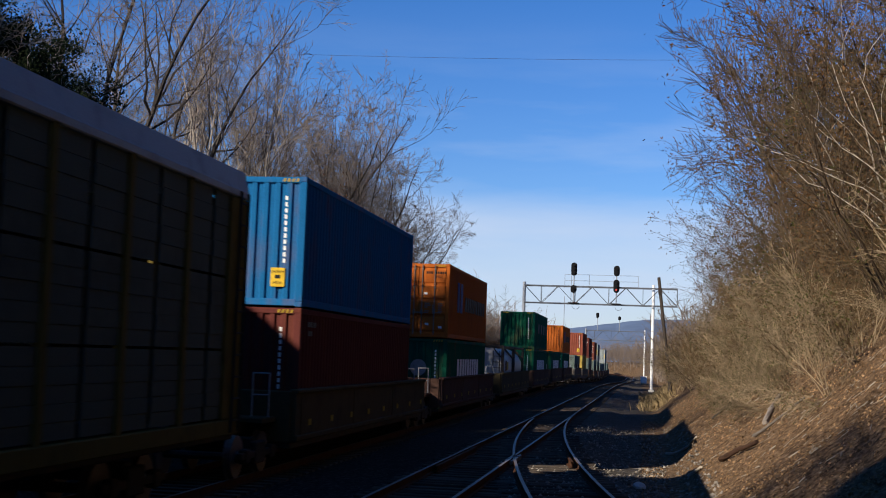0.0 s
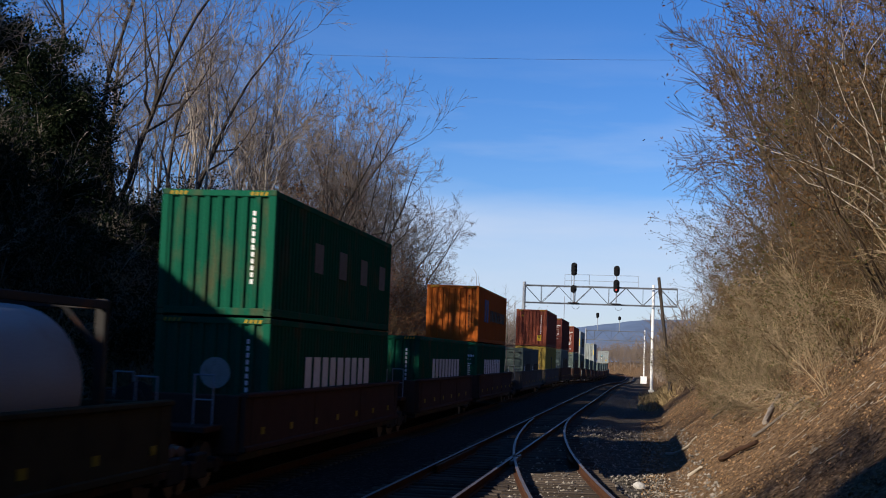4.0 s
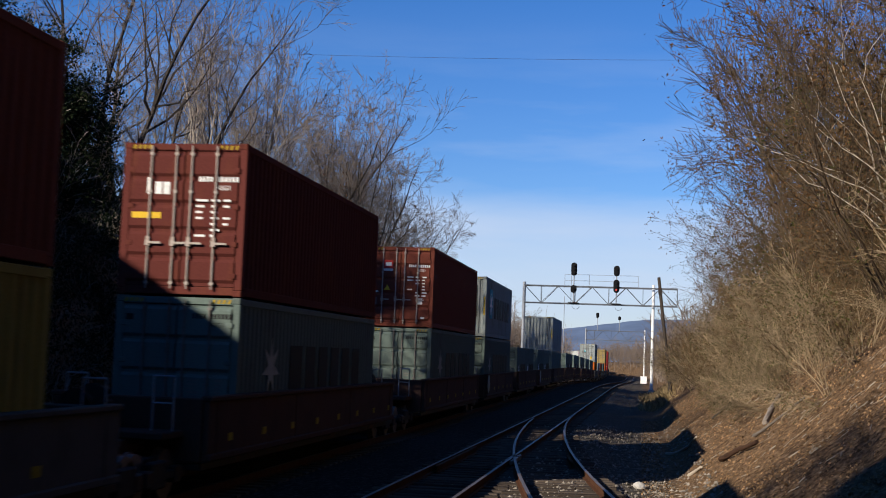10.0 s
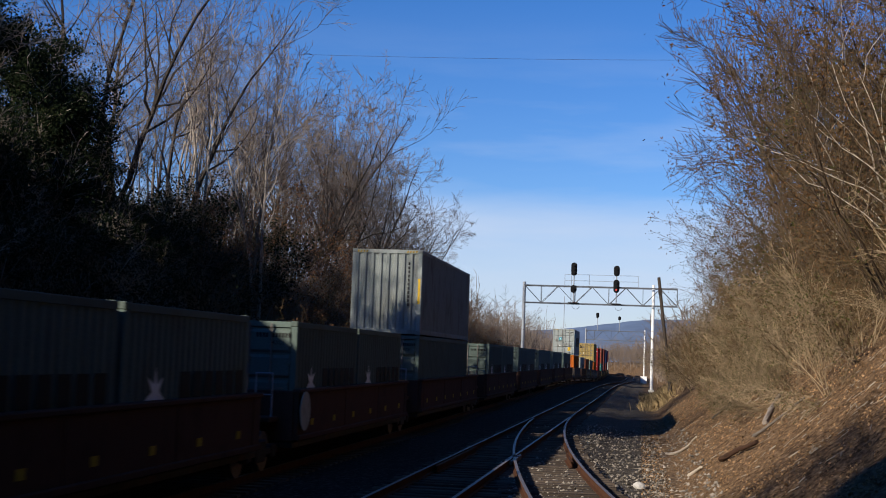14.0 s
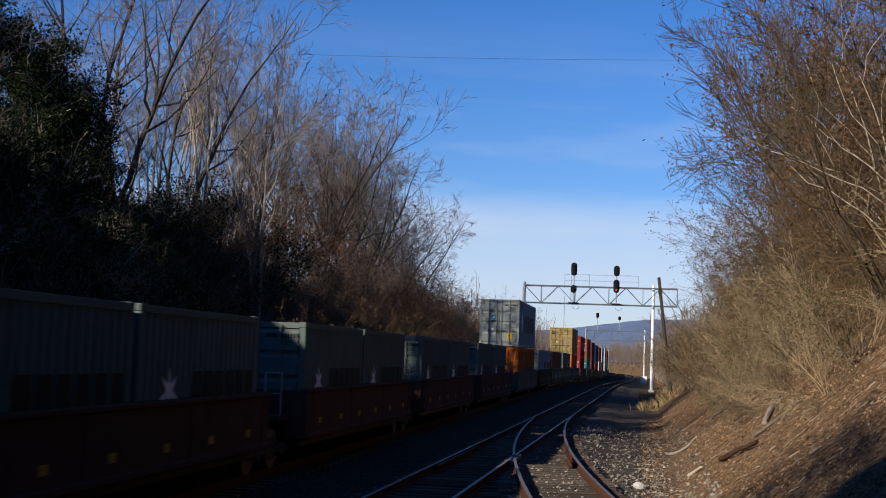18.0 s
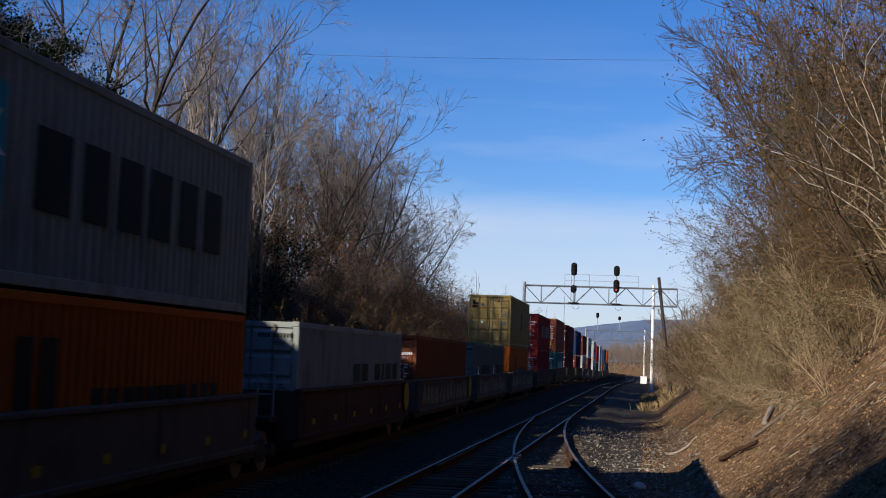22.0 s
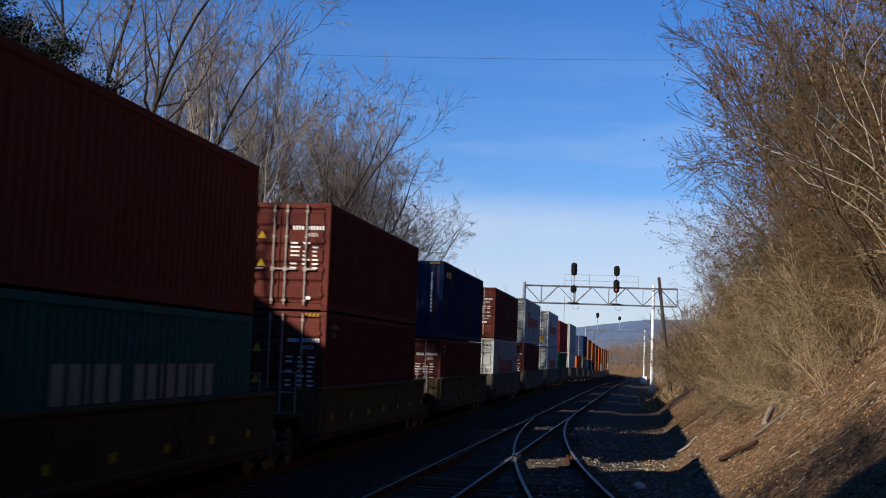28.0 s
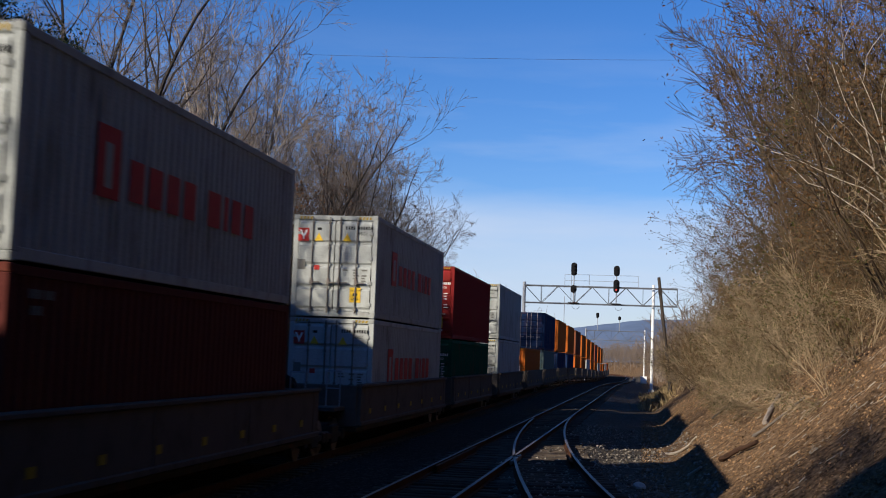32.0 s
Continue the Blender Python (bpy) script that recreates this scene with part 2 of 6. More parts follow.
    bp.inputs["Strength"].default_value, bp.inputs["Distance"].default_value = 0.7, 0.035
    l.new(h.outputs[0], bp.inputs["Height"])
    l.new(bp.outputs[0], b.inputs["Normal"])
    return m


ground_mat = soil()


# ---- mesh helpers ----
def mesh_from(bm, name, mat):
    me = bpy.data.meshes.new(name)
    bm.to_mesh(me)
    bm.free()
    if mat:
        me.materials.append(mat)
    return me


def box(bm, x0, x1, y0, y1, z0, z1, bevel=0.0):
    vs = [bm.verts.new(p) for p in ((x0, y0, z0), (x1, y0, z0), (x1, y1, z0), (x0, y1, z0), (x0, y0, z1), (x1, y0, z1), (x1, y1, z1), (x0, y1, z1))]
    fs = [bm.faces.new([vs[i] for i in f]) for f in ((0, 3, 2, 1), (4, 5, 6, 7), (0, 1, 5, 4), (1, 2, 6, 5), (2, 3, 7, 6), (3, 0, 4, 7))]
    if bevel:
        bmesh.ops.bevel(bm, geom=list({e for f in fs for e in f.edges}), offset=bevel, segments=1, affect="EDGES")
    return bm


def tube(bm, a, b, r0, r1=None, sides=8):
    a, b = Vector(a), Vector(b)
    r1 = r0 if r1 is None else r1
    q = (b - a).to_track_quat("Z", "Y")
    rings = []
    for p, r in ((a, r0), (b, r1)):
        rings.append([bm.verts.new(p + q @ Vector((r * math.cos(i * math.tau / sides), r * math.sin(i * math.tau / sides), 0))) for i in range(sides)])
    for i in range(sides):
        bm.faces.new((rings[0][i], rings[0][(i + 1) % sides], rings[1][(i + 1) % sides], rings[1][i]))
    bm.faces.new(list(reversed(rings[0])))
    bm.faces.new(rings[1])
    return bm


def part(name, bm, mat, parent, label="", at=None):
    """One mesh object under a thing or a part; bm may be a mesh that several parts share."""
    me = mesh_from(bm, name, mat) if isinstance(bm, bmesh.types.BMesh) else bm
    ob = new(name, me)
    if mat and me.materials and me.materials[0] != mat:
        ob.material_slots[0].link = "OBJECT"
        ob.material_slots[0].material = mat
    ob.parent = parent
    if at is not None:
        ob.matrix_basis = at if isinstance(at, Matrix) else Matrix.Translation(at)
    if label:
        tagged(ob, label)
    return ob


def thing(name, label, category, at=None, group="", kind=""):
    ob = tagged(new(name), label, category, group, kind)
    if at is not None:
        ob.matrix_basis = at
    return ob


MESHES = {}


def shared(key, build, mat):
    """A mesh built once under key and used again by alike parts."""
    if key not in MESHES:
        bm = bmesh.new()
        build(bm)
        MESHES[key] = mesh_from(bm, key if isinstance(key, str) else key[0], mat)
    return MESHES[key]


# ---- the lie of the land ----
def smooth(a, b, v):
    t = min(1.0, max(0.0, (v - a) / (b - a)))
    return t * t * (3 - 2 * t)


def grade(y):
    """Height of the rail tops: level, then a little lower beyond the first signal bridge."""
    return -1.3 * smooth(120, 270, y)


def bend(y):
    """Sideways shift of the tracks, which curve to the left far off."""
    u = max(0.0, y - 300)
    return -u * u / 900.0


def bank_crest(y):
    """Height of the left cutting's crest."""
    return 10.4 - 2.6 * smooth(22, 34, y) - 3.6 * smooth(45, 100, y) - 2.6 * smooth(100, 150, y)


def right_foot(y):
    return 0.7 + 2.6 * smooth(95, 140, y)


def ground_z(x, y):
    z0 = grade(y)
    cx = x - bend(y) if y > 300 else x
    z = z0 - 0.36
    # ballast shoulders of the two running lines and the siding
    if -11.0 < cx < -1.0:
        z = z0 - 0.21
    if cx < -11.2:
        c = bank_crest(y)
        z = z0 - 0.4 + (c + 0.4) * smooth(-11.4, -19.5, cx) + 0.04 * max(0, -cx - 19.5)
    # a higher knoll, unseen behind the camera, added to shade the near right bank
    z += 9.5 * smooth(-7, -13, y) * smooth(-29, -21, cx) * smooth(-11, -19, cx)
    foot = right_foot(y)
    if cx > foot:
        d = cx - foot
        top = 7.0 - 3.5 * smooth(120, 220, y)
        z = z0 - 0.36 + min(top, 0.62 * d + 0.035 * d * d * (d < 6)) * smooth(0, 1.0, d) + 0.02 * max(0, d - 12)
    near = abs(cx + 5) > 6.5
    if near:
        z += 0.22 * noise.noise((x * 0.35, y * 0.35, 0.0)) + 0.06 * noise.noise((x * 1.7, y * 1.7, 5.0))
    # the land settles into a low plain away from the line
    far = smooth(60, 200, abs(cx + 4)) if y < 500 else 1.0
    return z * (1 - far) + far * (-1.5)


def ground():
    xs = sorted({round(v, 2) for v in [*np.arange(-30, -10, 0.7), *np.arange(-11.4, -0.8, 0.55), *np.arange(-0.8, 14, 0.38), *np.arange(14, 60, 3), *np.arange(-80, -30, 4), *np.arange(60, 400, 40), *np.arange(-400, -80, 40), -1200, -2500, 1200, 2500]})
    ys = [*np.arange(-60, -20, 5), *np.arange(-20, 10, 1.5), *np.arange(10, 70, 0.6), *np.arange(70, 160, 1.6), *np.arange(160, 480, 6), *np.arange(480, 1000, 60), 1500, 2500, 4000]
    verts = [(x + (bend(y) if y <= 500 else 0), y, ground_z(x + (bend(y) if y <= 500 else 0), y)) for y in ys for x in xs]
    w = len(xs)
    faces = [(j * w + i, j * w + i + 1, (j + 1) * w + i + 1, (j + 1) * w + i) for j in range(len(ys) - 1) for i in range(w - 1)]
    me = bpy.data.meshes.new("ground")
    me.from_pydata(verts, [], faces)
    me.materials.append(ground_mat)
    for p in me.polygons:
        p.use_smooth = True
    tagged(new("ground", me), "stony track bed between leaf-littered cutting banks", "ground", kind="structure")


ground()

# ---- tracks ----
def main_x(y):
    """Middle of the empty running line beside the train."""
    return -4.03 + 0.0069 * (y - 25) + bend(y)


TRAIN_X = -8.62


def train_x(y):
    return TRAIN_X + bend(y)


def turnout(y):
    """How far the siding has left the running line, towards the camera."""
    u = max(0.0, 62 - y)
    return 0.00205 * u * u


def rail_line(name, fx, y0, y1, step, parent, mat=railhead):
    """One rail: head, web and foot swept along fx."""
    prof = [(-0.07, -0.172), (-0.07, -0.155), (-0.012, -0.14), (-0.012, -0.04), (-0.037, -0.03), (-0.037, 0.0), (0.037, 0.0), (0.037, -0.03), (0.012, -0.04), (0.012, -0.14), (0.07, -0.155), (0.07, -0.172)]
    ys = list(np.arange(y0, y1 + step, step))
    verts = [(fx(y) + a, y, grade(y) + h) for y in ys for a, h in prof]
    k = len(prof)
    faces = [(j * k + i, j * k + (i + 1) % k, (j + 1) * k + (i + 1) % k, (j + 1) * k + i) for j in range(len(ys) - 1) for i in range(k)]
    me = bpy.data.meshes.new(name)
    me.from_pydata(verts, [], faces)
    me.materials.append(rust_dark)
    me.materials.append(mat)
    me.polygons.foreach_set("material_index", [1 if i % k == 5 else 0 for i in range(len(faces))])
    return part(name, me, None, parent)


def tracks():
    near = thing("running_track", "empty main track with worn steel rails on dark ballast", "railway track", kind="structure")
    far = thing("train_track", "railway track under the container train", "railway track", kind="structure")
    side = thing("siding_track", "siding with rusty curved rails leaving the main track", "railway track", kind="structure")
    for o in (-0.7525, 0.7525):
        rail_line("rail", lambda y, o=o: main_x(y) + o, -40, 420, 4, near)
        rail_line("rail", lambda y, o=o: train_x(y) + o, -40, 420, 4, far)
    rail_line("rail", lambda y: main_x(y) - 0.7525 + turnout(y) + 0.03 - 0.11 * smooth(50, 34, y), 4, 56, 1.0, side)
    rail_line("rail", lambda y: main_x(y) + 0.7525 + turnout(y) + 0.03, 4, 62, 1.0, side)
    # check rail and frog
    rail_line("guard_rail", lambda y: main_x(y) + 0.62 + turnout(y), 33, 35.5, 0.5, side, rust_dark)
    rail_line("guard_rail", lambda y: main_x(y) - 0.62, 30, 37, 1.0, side, rust_steel)
    bm = bmesh.new()
    for v in (33.2, 34.0, 34.8):
        box(bm, main_x(v) + 0.62, main_x(v) + 0.86, v - 0.35, v + 0.35, -0.16, -0.03, 0.02)
    part("frog", bm, railhead, side, "cast steel crossing frog")
    tie = shared("tie", lambda bm: box(bm, -1.3, 1.3, -0.115, 0.115, -0.18, 0.0, 0.015), wood_tie)
    rng = random.Random(5)
    for y in np.arange(14, 150, 0.56):
        part("tie", tie, wood_tie, near, at=pose(main_x(y) + rng.uniform(-0.05, 0.05), y, grade(y) - 0.165 + rng.uniform(-0.012, 0.012), 0, 0, rng.uniform(-1.2, 1.2)))
    for y in np.arange(10, 47, 0.56):
        a = math.degrees(math.atan(0.0041 * (62 - y)))
        part("tie", tie, wood_tie, side, at=pose(main_x(y) + turnout(y) + rng.uniform(-0.06, 0.06), y, -0.165 + rng.uniform(-0.012, 0.012), 0, 0, a + rng.uniform(-1.5, 1.5)))
    bm = bmesh.new()
    for y in np.arange(14, 150, 0.56):
        box(bm, TRAIN_X - 1.3, TRAIN_X + 1.3, y - 0.115, y + 0.115, grade(y) - 0.34, grade(y) - 0.165)
    tagged(part("ties", bm, wood_tie, far), kind="stuff")


tracks()

# ---- the train ----
TRAIN = []  # (thing, distance of its middle along the train at the start, height over the rails)
WIDE = 2.438


def run(t):
    """Metres that the train has gone by t seconds."""
    return 16.875 * t + 0.0295 * ((t - 16) ** 2 - 256) / 2


def track_pose(y, z=0.0):
    slope = (bend(y + 1) - bend(y - 1)) / 2
    return pose(train_x(y), y, grade(y) + z, 0, 0, -math.degrees(math.atan(slope)))


def wave(bm, length, height, depth, pitch, axis):
    """A corrugated steel sheet from 0 to length, its crests at 0 and its troughs depth behind; axis 'y' faces +x, 'x' faces -y."""
    n = max(2, round(length / pitch))
    p = length / n
    line = [(0.0, 0.0)]
    for i in range(n):
        a = i * p
        line += [(a + 0.24 * p, 0.0), (a + 0.38 * p, -depth), (a + 0.74 * p, -depth), (a + 0.88 * p, 0.0)]
    line.append((length, 0.0))
    rows = []
    for z in (0.0, height):
        rows.append([bm.verts.new((d, u, z) if axis == "y" else (u, -d, z)) for u, d in line])
    for i in range(len(line) - 1):
        bm.faces.new((rows[0][i], rows[0][i + 1], rows[1][i + 1], rows[1][i]))


def star(bm, x, y, z, r):
    pts = [bm.verts.new((x, y + math.sin(i * math.pi / 7) * (r if i % 2 == 0 else r * 0.38), z + math.cos(i * math.pi / 7) * (r if i % 2 == 0 else r * 0.38))) for i in range(14)]
    hub = bm.verts.new((x + 0.002, y, z))
    for i in range(14):
        bm.faces.new((hub, pts[i], pts[(i + 1) % 14]))


def bars(widths, y0, y1):
    """Places of plain bars in place of big lettering; a negative width is a space."""
    k = (y1 - y0) / (sum(abs(w) for w in widths) + 0.42 * (len(widths) - 1))
    y = y0
    for w in widths:
        if w > 0:
            yield y, y + w * k
        y += (abs(w) + 0.42) * k


def word(bm, x, y0, y1, z0, z1, widths):
    for a, b in bars(widths, y0, y1):
        box(bm, x, x + 0.006, a, b, z0, z1)


def rows_of_bars(bm, y, x0, x1, z0, z1, n, rng):
    """Small unreadable data lines on a door, in two columns."""
    for i in range(n):
        z = z1 - (z1 - z0) * (i + 0.5) / n
        h = (z1 - z0) / n * (0.2 if i > 1 else 0.26)
        for a, b in ((0.0, 0.42), (0.5, 0.95)):
            if i > 1 and rng.random() < 0.25:
                continue
            u = x0 + (x1 - x0) * a
            v = x0 + (x1 - x0) * (a + (b - a) * rng.uniform(0.5, 1.0))
            k = max(1, round((v - u) / 0.07))
            for j in range(k):
                w = (v - u) / k
                box(bm, u + j * w, u + (j + 0.7) * w, y - 0.006, y, z - h, z + h)


SIX, NINE = (1.2, 1, 1, 1, 1, 1), (1, 1.1, 1, 1, 1.1, 1, 1, 1, 1.1)
LOGOS = {
    "star": [("plate", teal_mark, 0.115, 0.22, 0.32, 0.82), ("star", white_mark, 0.168, 0.57, 0.66), ("word", dark_mark, 0.285, 0.86, 0.335, 0.70, SIX)],
    "star_low": [("star", pale_mark, 0.18, 0.55, 0.62), ("word", dark_mark, 0.295, 0.85, 0.37, 0.71, SIX)],
    "star20": [("star", white_mark, 0.22, 0.47, 0.42), ("word", dark_mark, 0.40, 0.95, 0.32, 0.60, SIX)],
    "white_word": [("word", white_mark, 0.235, 0.79, 0.42, 0.70, NINE)],
    "blue_mark": [("word", blue_mark, 0.19, 0.315, 0.38, 0.80, (1.1, 1.1)), ("word", dark_mark, 0.38, 0.92, 0.42, 0.63, (1.2, 1, 1, 1, 1, 0.5, 1, 1, 1, 1, 1))],
    "blue_low": [("word", dark_mark, 0.27, 0.36, 0.28, 0.78, (0.8, 0.8)), ("word", dark_mark, 0.45, 0.88, 0.30, 0.52, (1.2, 1, 1, 1, 1, 0.5, 1, 1, 1, 1, 1))],
    "red_word": [("plate", red_mark, 0.185, 0.25, 0.37, 0.72), ("word", pale_mark, 0.207, 0.228, 0.42, 0.64, (1,)), ("word", red_mark, 0.28, 0.77, 0.39, 0.60, (1, 1, 1, 1, -0.4, 1.2, 0.4, 1, 1))],
    "red_low": [("plate", red_mark, 0.18, 0.243, 0.38, 0.72), ("word", pale_mark, 0.20, 0.222, 0.38, 0.64, (1,)), ("word", red_mark, 0.275, 0.785, 0.40, 0.63, (1, 1, 1, 1, -0.4, 1.2, 0.4, 1, 1))],
    "pale_word": [("word", pale_mark, 0.31, 0.82, 0.44, 0.65, (1, 1, 0.3, 1, 1, -0.6, 1, 1, 0.3, 1, 1, 0.3, 1, 1))],
    "four": [("word", grey_mark, 0.27, 0.93, 0.44, 0.70, (0.6, -0.4, 0.6, -0.4, 0.6, -0.4, 0.6))],
    "emblem": [("word", dark_mark, 0.52, 0.58, 0.37, 0.52, (1,)), ("word", dark_mark, 0.52, 0.58, 0.55, 0.72, (1, 1))],
    "white_k": [("word", grey_mark, 0.30, 0.86, 0.37, 0.70, (1, -0.3, 0.4, 0.3, 0.8, 0.8))],
    "dark_line": [("word", dark_mark, 0.46, 0.95, 0.46, 0.64, (1, 1, -0.5, 1, 0.4, 1, 1))],
    "side_column": [("stack", pale_mark, 0.026, 0.052, 0.52, 0.87, 6)],
    "side_number": [("word", grey_mark, 0.045, 0.10, 0.86, 0.90, (1, 1, 1, 1, -0.4, 1, 1, 1)), ("word", grey_mark, 0.05, 0.075, 0.79, 0.83, (1, 1, 1))],
    "gold_mark": [("word", yellow_mark, 0.06, 0.15, 0.80, 0.88, (1, 1, 1))],
}


WORDS = {}


def lettering(text, size, mat):
    """A flat mesh of words in the built-in font, built once."""
    if (text, size) not in WORDS:
        data = bpy.data.curves.new("lettering", "FONT")
        data.body, data.size, data.align_x, data.extrude = text, size, "CENTER", 0.001
        ob = bpy.data.objects.new("lettering", data)
        me = bpy.data.meshes.new_from_object(ob)
        bpy.data.objects.remove(ob)
        me.materials.clear()
        me.materials.append(mat)
        WORDS[(text, size)] = me
    return WORDS[(text, size)]


def mark(top, name, mat, x0, x1, z0, z1, y, label="", shape="square"):
    """A thin painted or stuck mark on the near end, y its depth."""
    bm = bmesh.new()
    xm, zm = (x0 + x1) / 2, (z0 + z1) / 2
    outline = {"square": ((x0, z0), (x1, z0), (x1, z1), (x0, z1)), "triangle": ((x0, z0), (x1, z0), (xm, z1)),
               "drop": ((x0, z1), (xm, z0), (x1, z1)), "diamond": ((xm, z0), (x1, zm), (xm, z1), (x0, zm)),
               "notch": ((x0, z1), (x0 + 0.25 * (x1 - x0), z1), (xm, zm), (x1 - 0.25 * (x1 - x0), z1), (x1, z1), (xm + 0.1 * (x1 - x0), z0 + 0.2 * (z1 - z0)), (xm + 0.1 * (x1 - x0), z0), (xm - 0.1 * (x1 - x0), z0), (xm - 0.1 * (x1 - x0), z0 + 0.2 * (z1 - z0)))}
    pts = outline[shape]
    a, b = [bm.verts.new((x, y, z)) for x, z in pts], [bm.verts.new((x, y + 0.004, z)) for x, z in pts]
    bm.faces.new(a), bm.faces.new(list(reversed(b)))
    for i in range(len(pts)):
        bm.faces.new((a[i], b[i], b[(i + 1) % len(pts)], a[(i + 1) % len(pts)]))
    bmesh.ops.recalc_face_normals(bm, faces=bm.faces)
    return part(name, bm, mat, top, label)


def hazard(top, hl, hw, height):
    """Yellow and black stripes at both ends of the header."""
    def stripes(bm):
        for i in range(4):
            v = [bm.verts.new((i * 0.1 + dx, 0, dz)) for dx, dz in ((0, 0), (0.055, 0), (0.085, 0.075), (0.03, 0.075))]
            bm.faces.new(v)
    me = shared("hazard_marking", stripes, old_yellow)
    for x in (-hw + 0.16, hw - 0.56):
        tagged(part("hazard_marking", me, old_yellow, top, "slanted yellow height warning stripes", at=(x, -hl - 0.0035, height - 0.118)), kind="stuff")


def door_marks(top, colour, pale, hl, h, sticker, rng):
    """Numbers and data as bars, warning signs and owners' marks as plain shapes."""
    y = -hl - 0.031
    ink = dark_mark if pale else white_mark
    faint = grey_mark if pale else white_mark
    z = h * (0.86 if pale else 0.745)
    bm = bmesh.new()
    for i in range(11):
        if i != 4:
            box(bm, 0.30 + i * 0.072, 0.348 + i * 0.072, y, y + 0.005, z, z + 0.095)
    tagged(part("number_marking", bm, ink, top, "number shown as plain bars"), kind="stuff")
    part("type_code", lettering("45G1" if h > 2.8 else "42G1", 0.125, ink), ink, top, at=pose(0.80, y, z - 0.155, 90, 0, 0))
    bm = bmesh.new()
    rows = 5 if pale else 7
    z1, z0 = (h * 0.47, h * 0.34) if pale else (h * 0.63, h * 0.36)
    for i in range(rows):
        zz = z1 - (z1 - z0) * i / rows
        for a, b in ((0.26, 0.50), (0.56, 0.74), (0.80, 0.98)):
            if rng.random() < 0.8:
                box(bm, a, a + (b - a) * rng.uniform(0.5, 1), y, y + 0.005, zz - 0.042, zz)
    if colour != "gold":
        tagged(part("data_panel", bm, faint, top, "small data lettering shown as bars"), kind="stuff")
    else:
        bm.free()
        for text, zz in (("M.G.W.", 0.60), ("TARE", 0.555), ("NET", 0.445), ("CU.CAP", 0.40)):
            part("data_panel", lettering(text, 0.12, dark_mark), dark_mark, top, at=pose(0.38, y, h * zz, 90, 0, 0))
        for zz in (0.56, 0.405):
            mark(top, "data_panel", grey_mark, 0.72, 0.98, h * zz, h * (zz + 0.075), y)
        for dz, w in ((0.80, 0.36), (0.745, 0.32)):
            mark(top, "owner_mark", dark_mark, -1.02, -1.02 + w, h * dz, h * (dz + 0.045), y, "dark owner's mark")
        mark(top, "data_panel", blue_mark, -0.50, -0.36, h * 0.775, h * 0.825, y, "small blue sticker")
        mark(top, "warning_triangle", white_mark, -0.53, -0.35, h * 0.42, h * 0.475, y, "small white triangle", "drop")
        mark(top, "data_panel", grey_mark, -1.02, -0.82, h * 0.40, h * 0.47, y)
    if sticker == "teal":
        mark(top, "owner_mark", teal_mark, -0.50, -0.22, h * 0.56, h * 0.665, y, "teal square sticker")
        bm = bmesh.new()
        star(bm, 0, 0, 0, 0.10)
        part("star_emblem", bm, white_mark, top, "small white star", at=pose(-0.36, y - 0.003, h * 0.6125, 0, 0, -90))
        mark(top, "owner_mark", dark_mark, -0.53, -0.19, h * 0.52, h * 0.545, y)
        mark(top, "placard", grey_mark, -0.92, -0.62, h * 0.49, h * 0.62, y, "faded grey diamond placard", "diamond")
        mark(top, "label_plate", white_mark, -0.48, -0.36, h * 0.335, h * 0.375, y)
    elif sticker == "tall":
        mark(top, "owner_mark", red_mark, -1.08, -0.76, h * 0.74, h * 0.87, y, "red square owner's mark")
        mark(top, "owner_mark", white_mark, -1.04, -0.80, h * 0.76, h * 0.85, y - 0.003, "white emblem", "notch")
        for x in (-0.60, 0.22):
            mark(top, "warning_triangle", yellow_mark, x, x + 0.25, h * 0.745, h * 0.825, y, "yellow warning triangle", "triangle")
        mark(top, "label_plate", dark_mark, -0.52, -0.40, h * 0.85, h * 0.875, y)
        mark(top, "data_panel", grey_mark, -1.06, -0.84, h * 0.46, h * 0.56, y)
        mark(top, "data_panel", red_mark, -0.58, -0.42, h * 0.46, h * 0.505, y)
    elif sticker == "signs":
        mark(top, "owner_mark", dark_mark, -1.06, -0.74, h * 0.64, h * 0.765, y, "dark square owner's mark")
        mark(top, "owner_mark", yellow_mark, -1.00, -0.82, h * 0.70, h * 0.725, y - 0.003)
        mark(top, "owner_mark", red_mark, -0.58, -0.30, h * 0.64, h * 0.78, y, "red square owner's mark")
        mark(top, "owner_mark", white_mark, -0.55, -0.33, h * 0.655, h * 0.765, y - 0.003, "white emblem", "notch")
        for x in (-1.05, -0.57):
            mark(top, "warning_triangle", yellow_mark, x, x + 0.24, h * 0.46, h * 0.53, y, "yellow warning triangle", "triangle")
        mark(top, "warning_triangle", white_mark, -0.55, -0.38, h * 0.37, h * 0.43, y, "small white triangle", "drop")
        mark(top, "label_plate", white_mark, 0.56, 0.80, h * 0.29, h * 0.33, y)
    elif sticker == "word":
        for i, w in enumerate((0.07, 0.13, 0.13)):
            mark(top, "owner_mark", white_mark, -0.72 + i * 0.16, -0.72 + i * 0.16 + w, h * 0.66, h * (0.77 if i == 0 else 0.74), y)
        mark(top, "label_plate", yellow_mark, -1.0, -0.42, h * 0.50, h * 0.54, y, "yellow strip")
    elif sticker == "red":
        mark(top, "owner_mark", red_mark, -0.62, -0.28, h * 0.725, h * 0.83, y, "red square owner's mark")
        mark(top, "owner_mark", white_mark, -0.62, -0.28, h * 0.695, h * 0.722, y, "white strip under the red mark")
        mark(top, "owner_mark", white_mark, -0.56, -0.34, h * 0.755, h * 0.80, y - 0.003)
        mark(top, "warning_triangle", yellow_mark, -0.58, -0.36, h * 0.455, h * 0.525, y, "yellow warning triangle", "triangle")
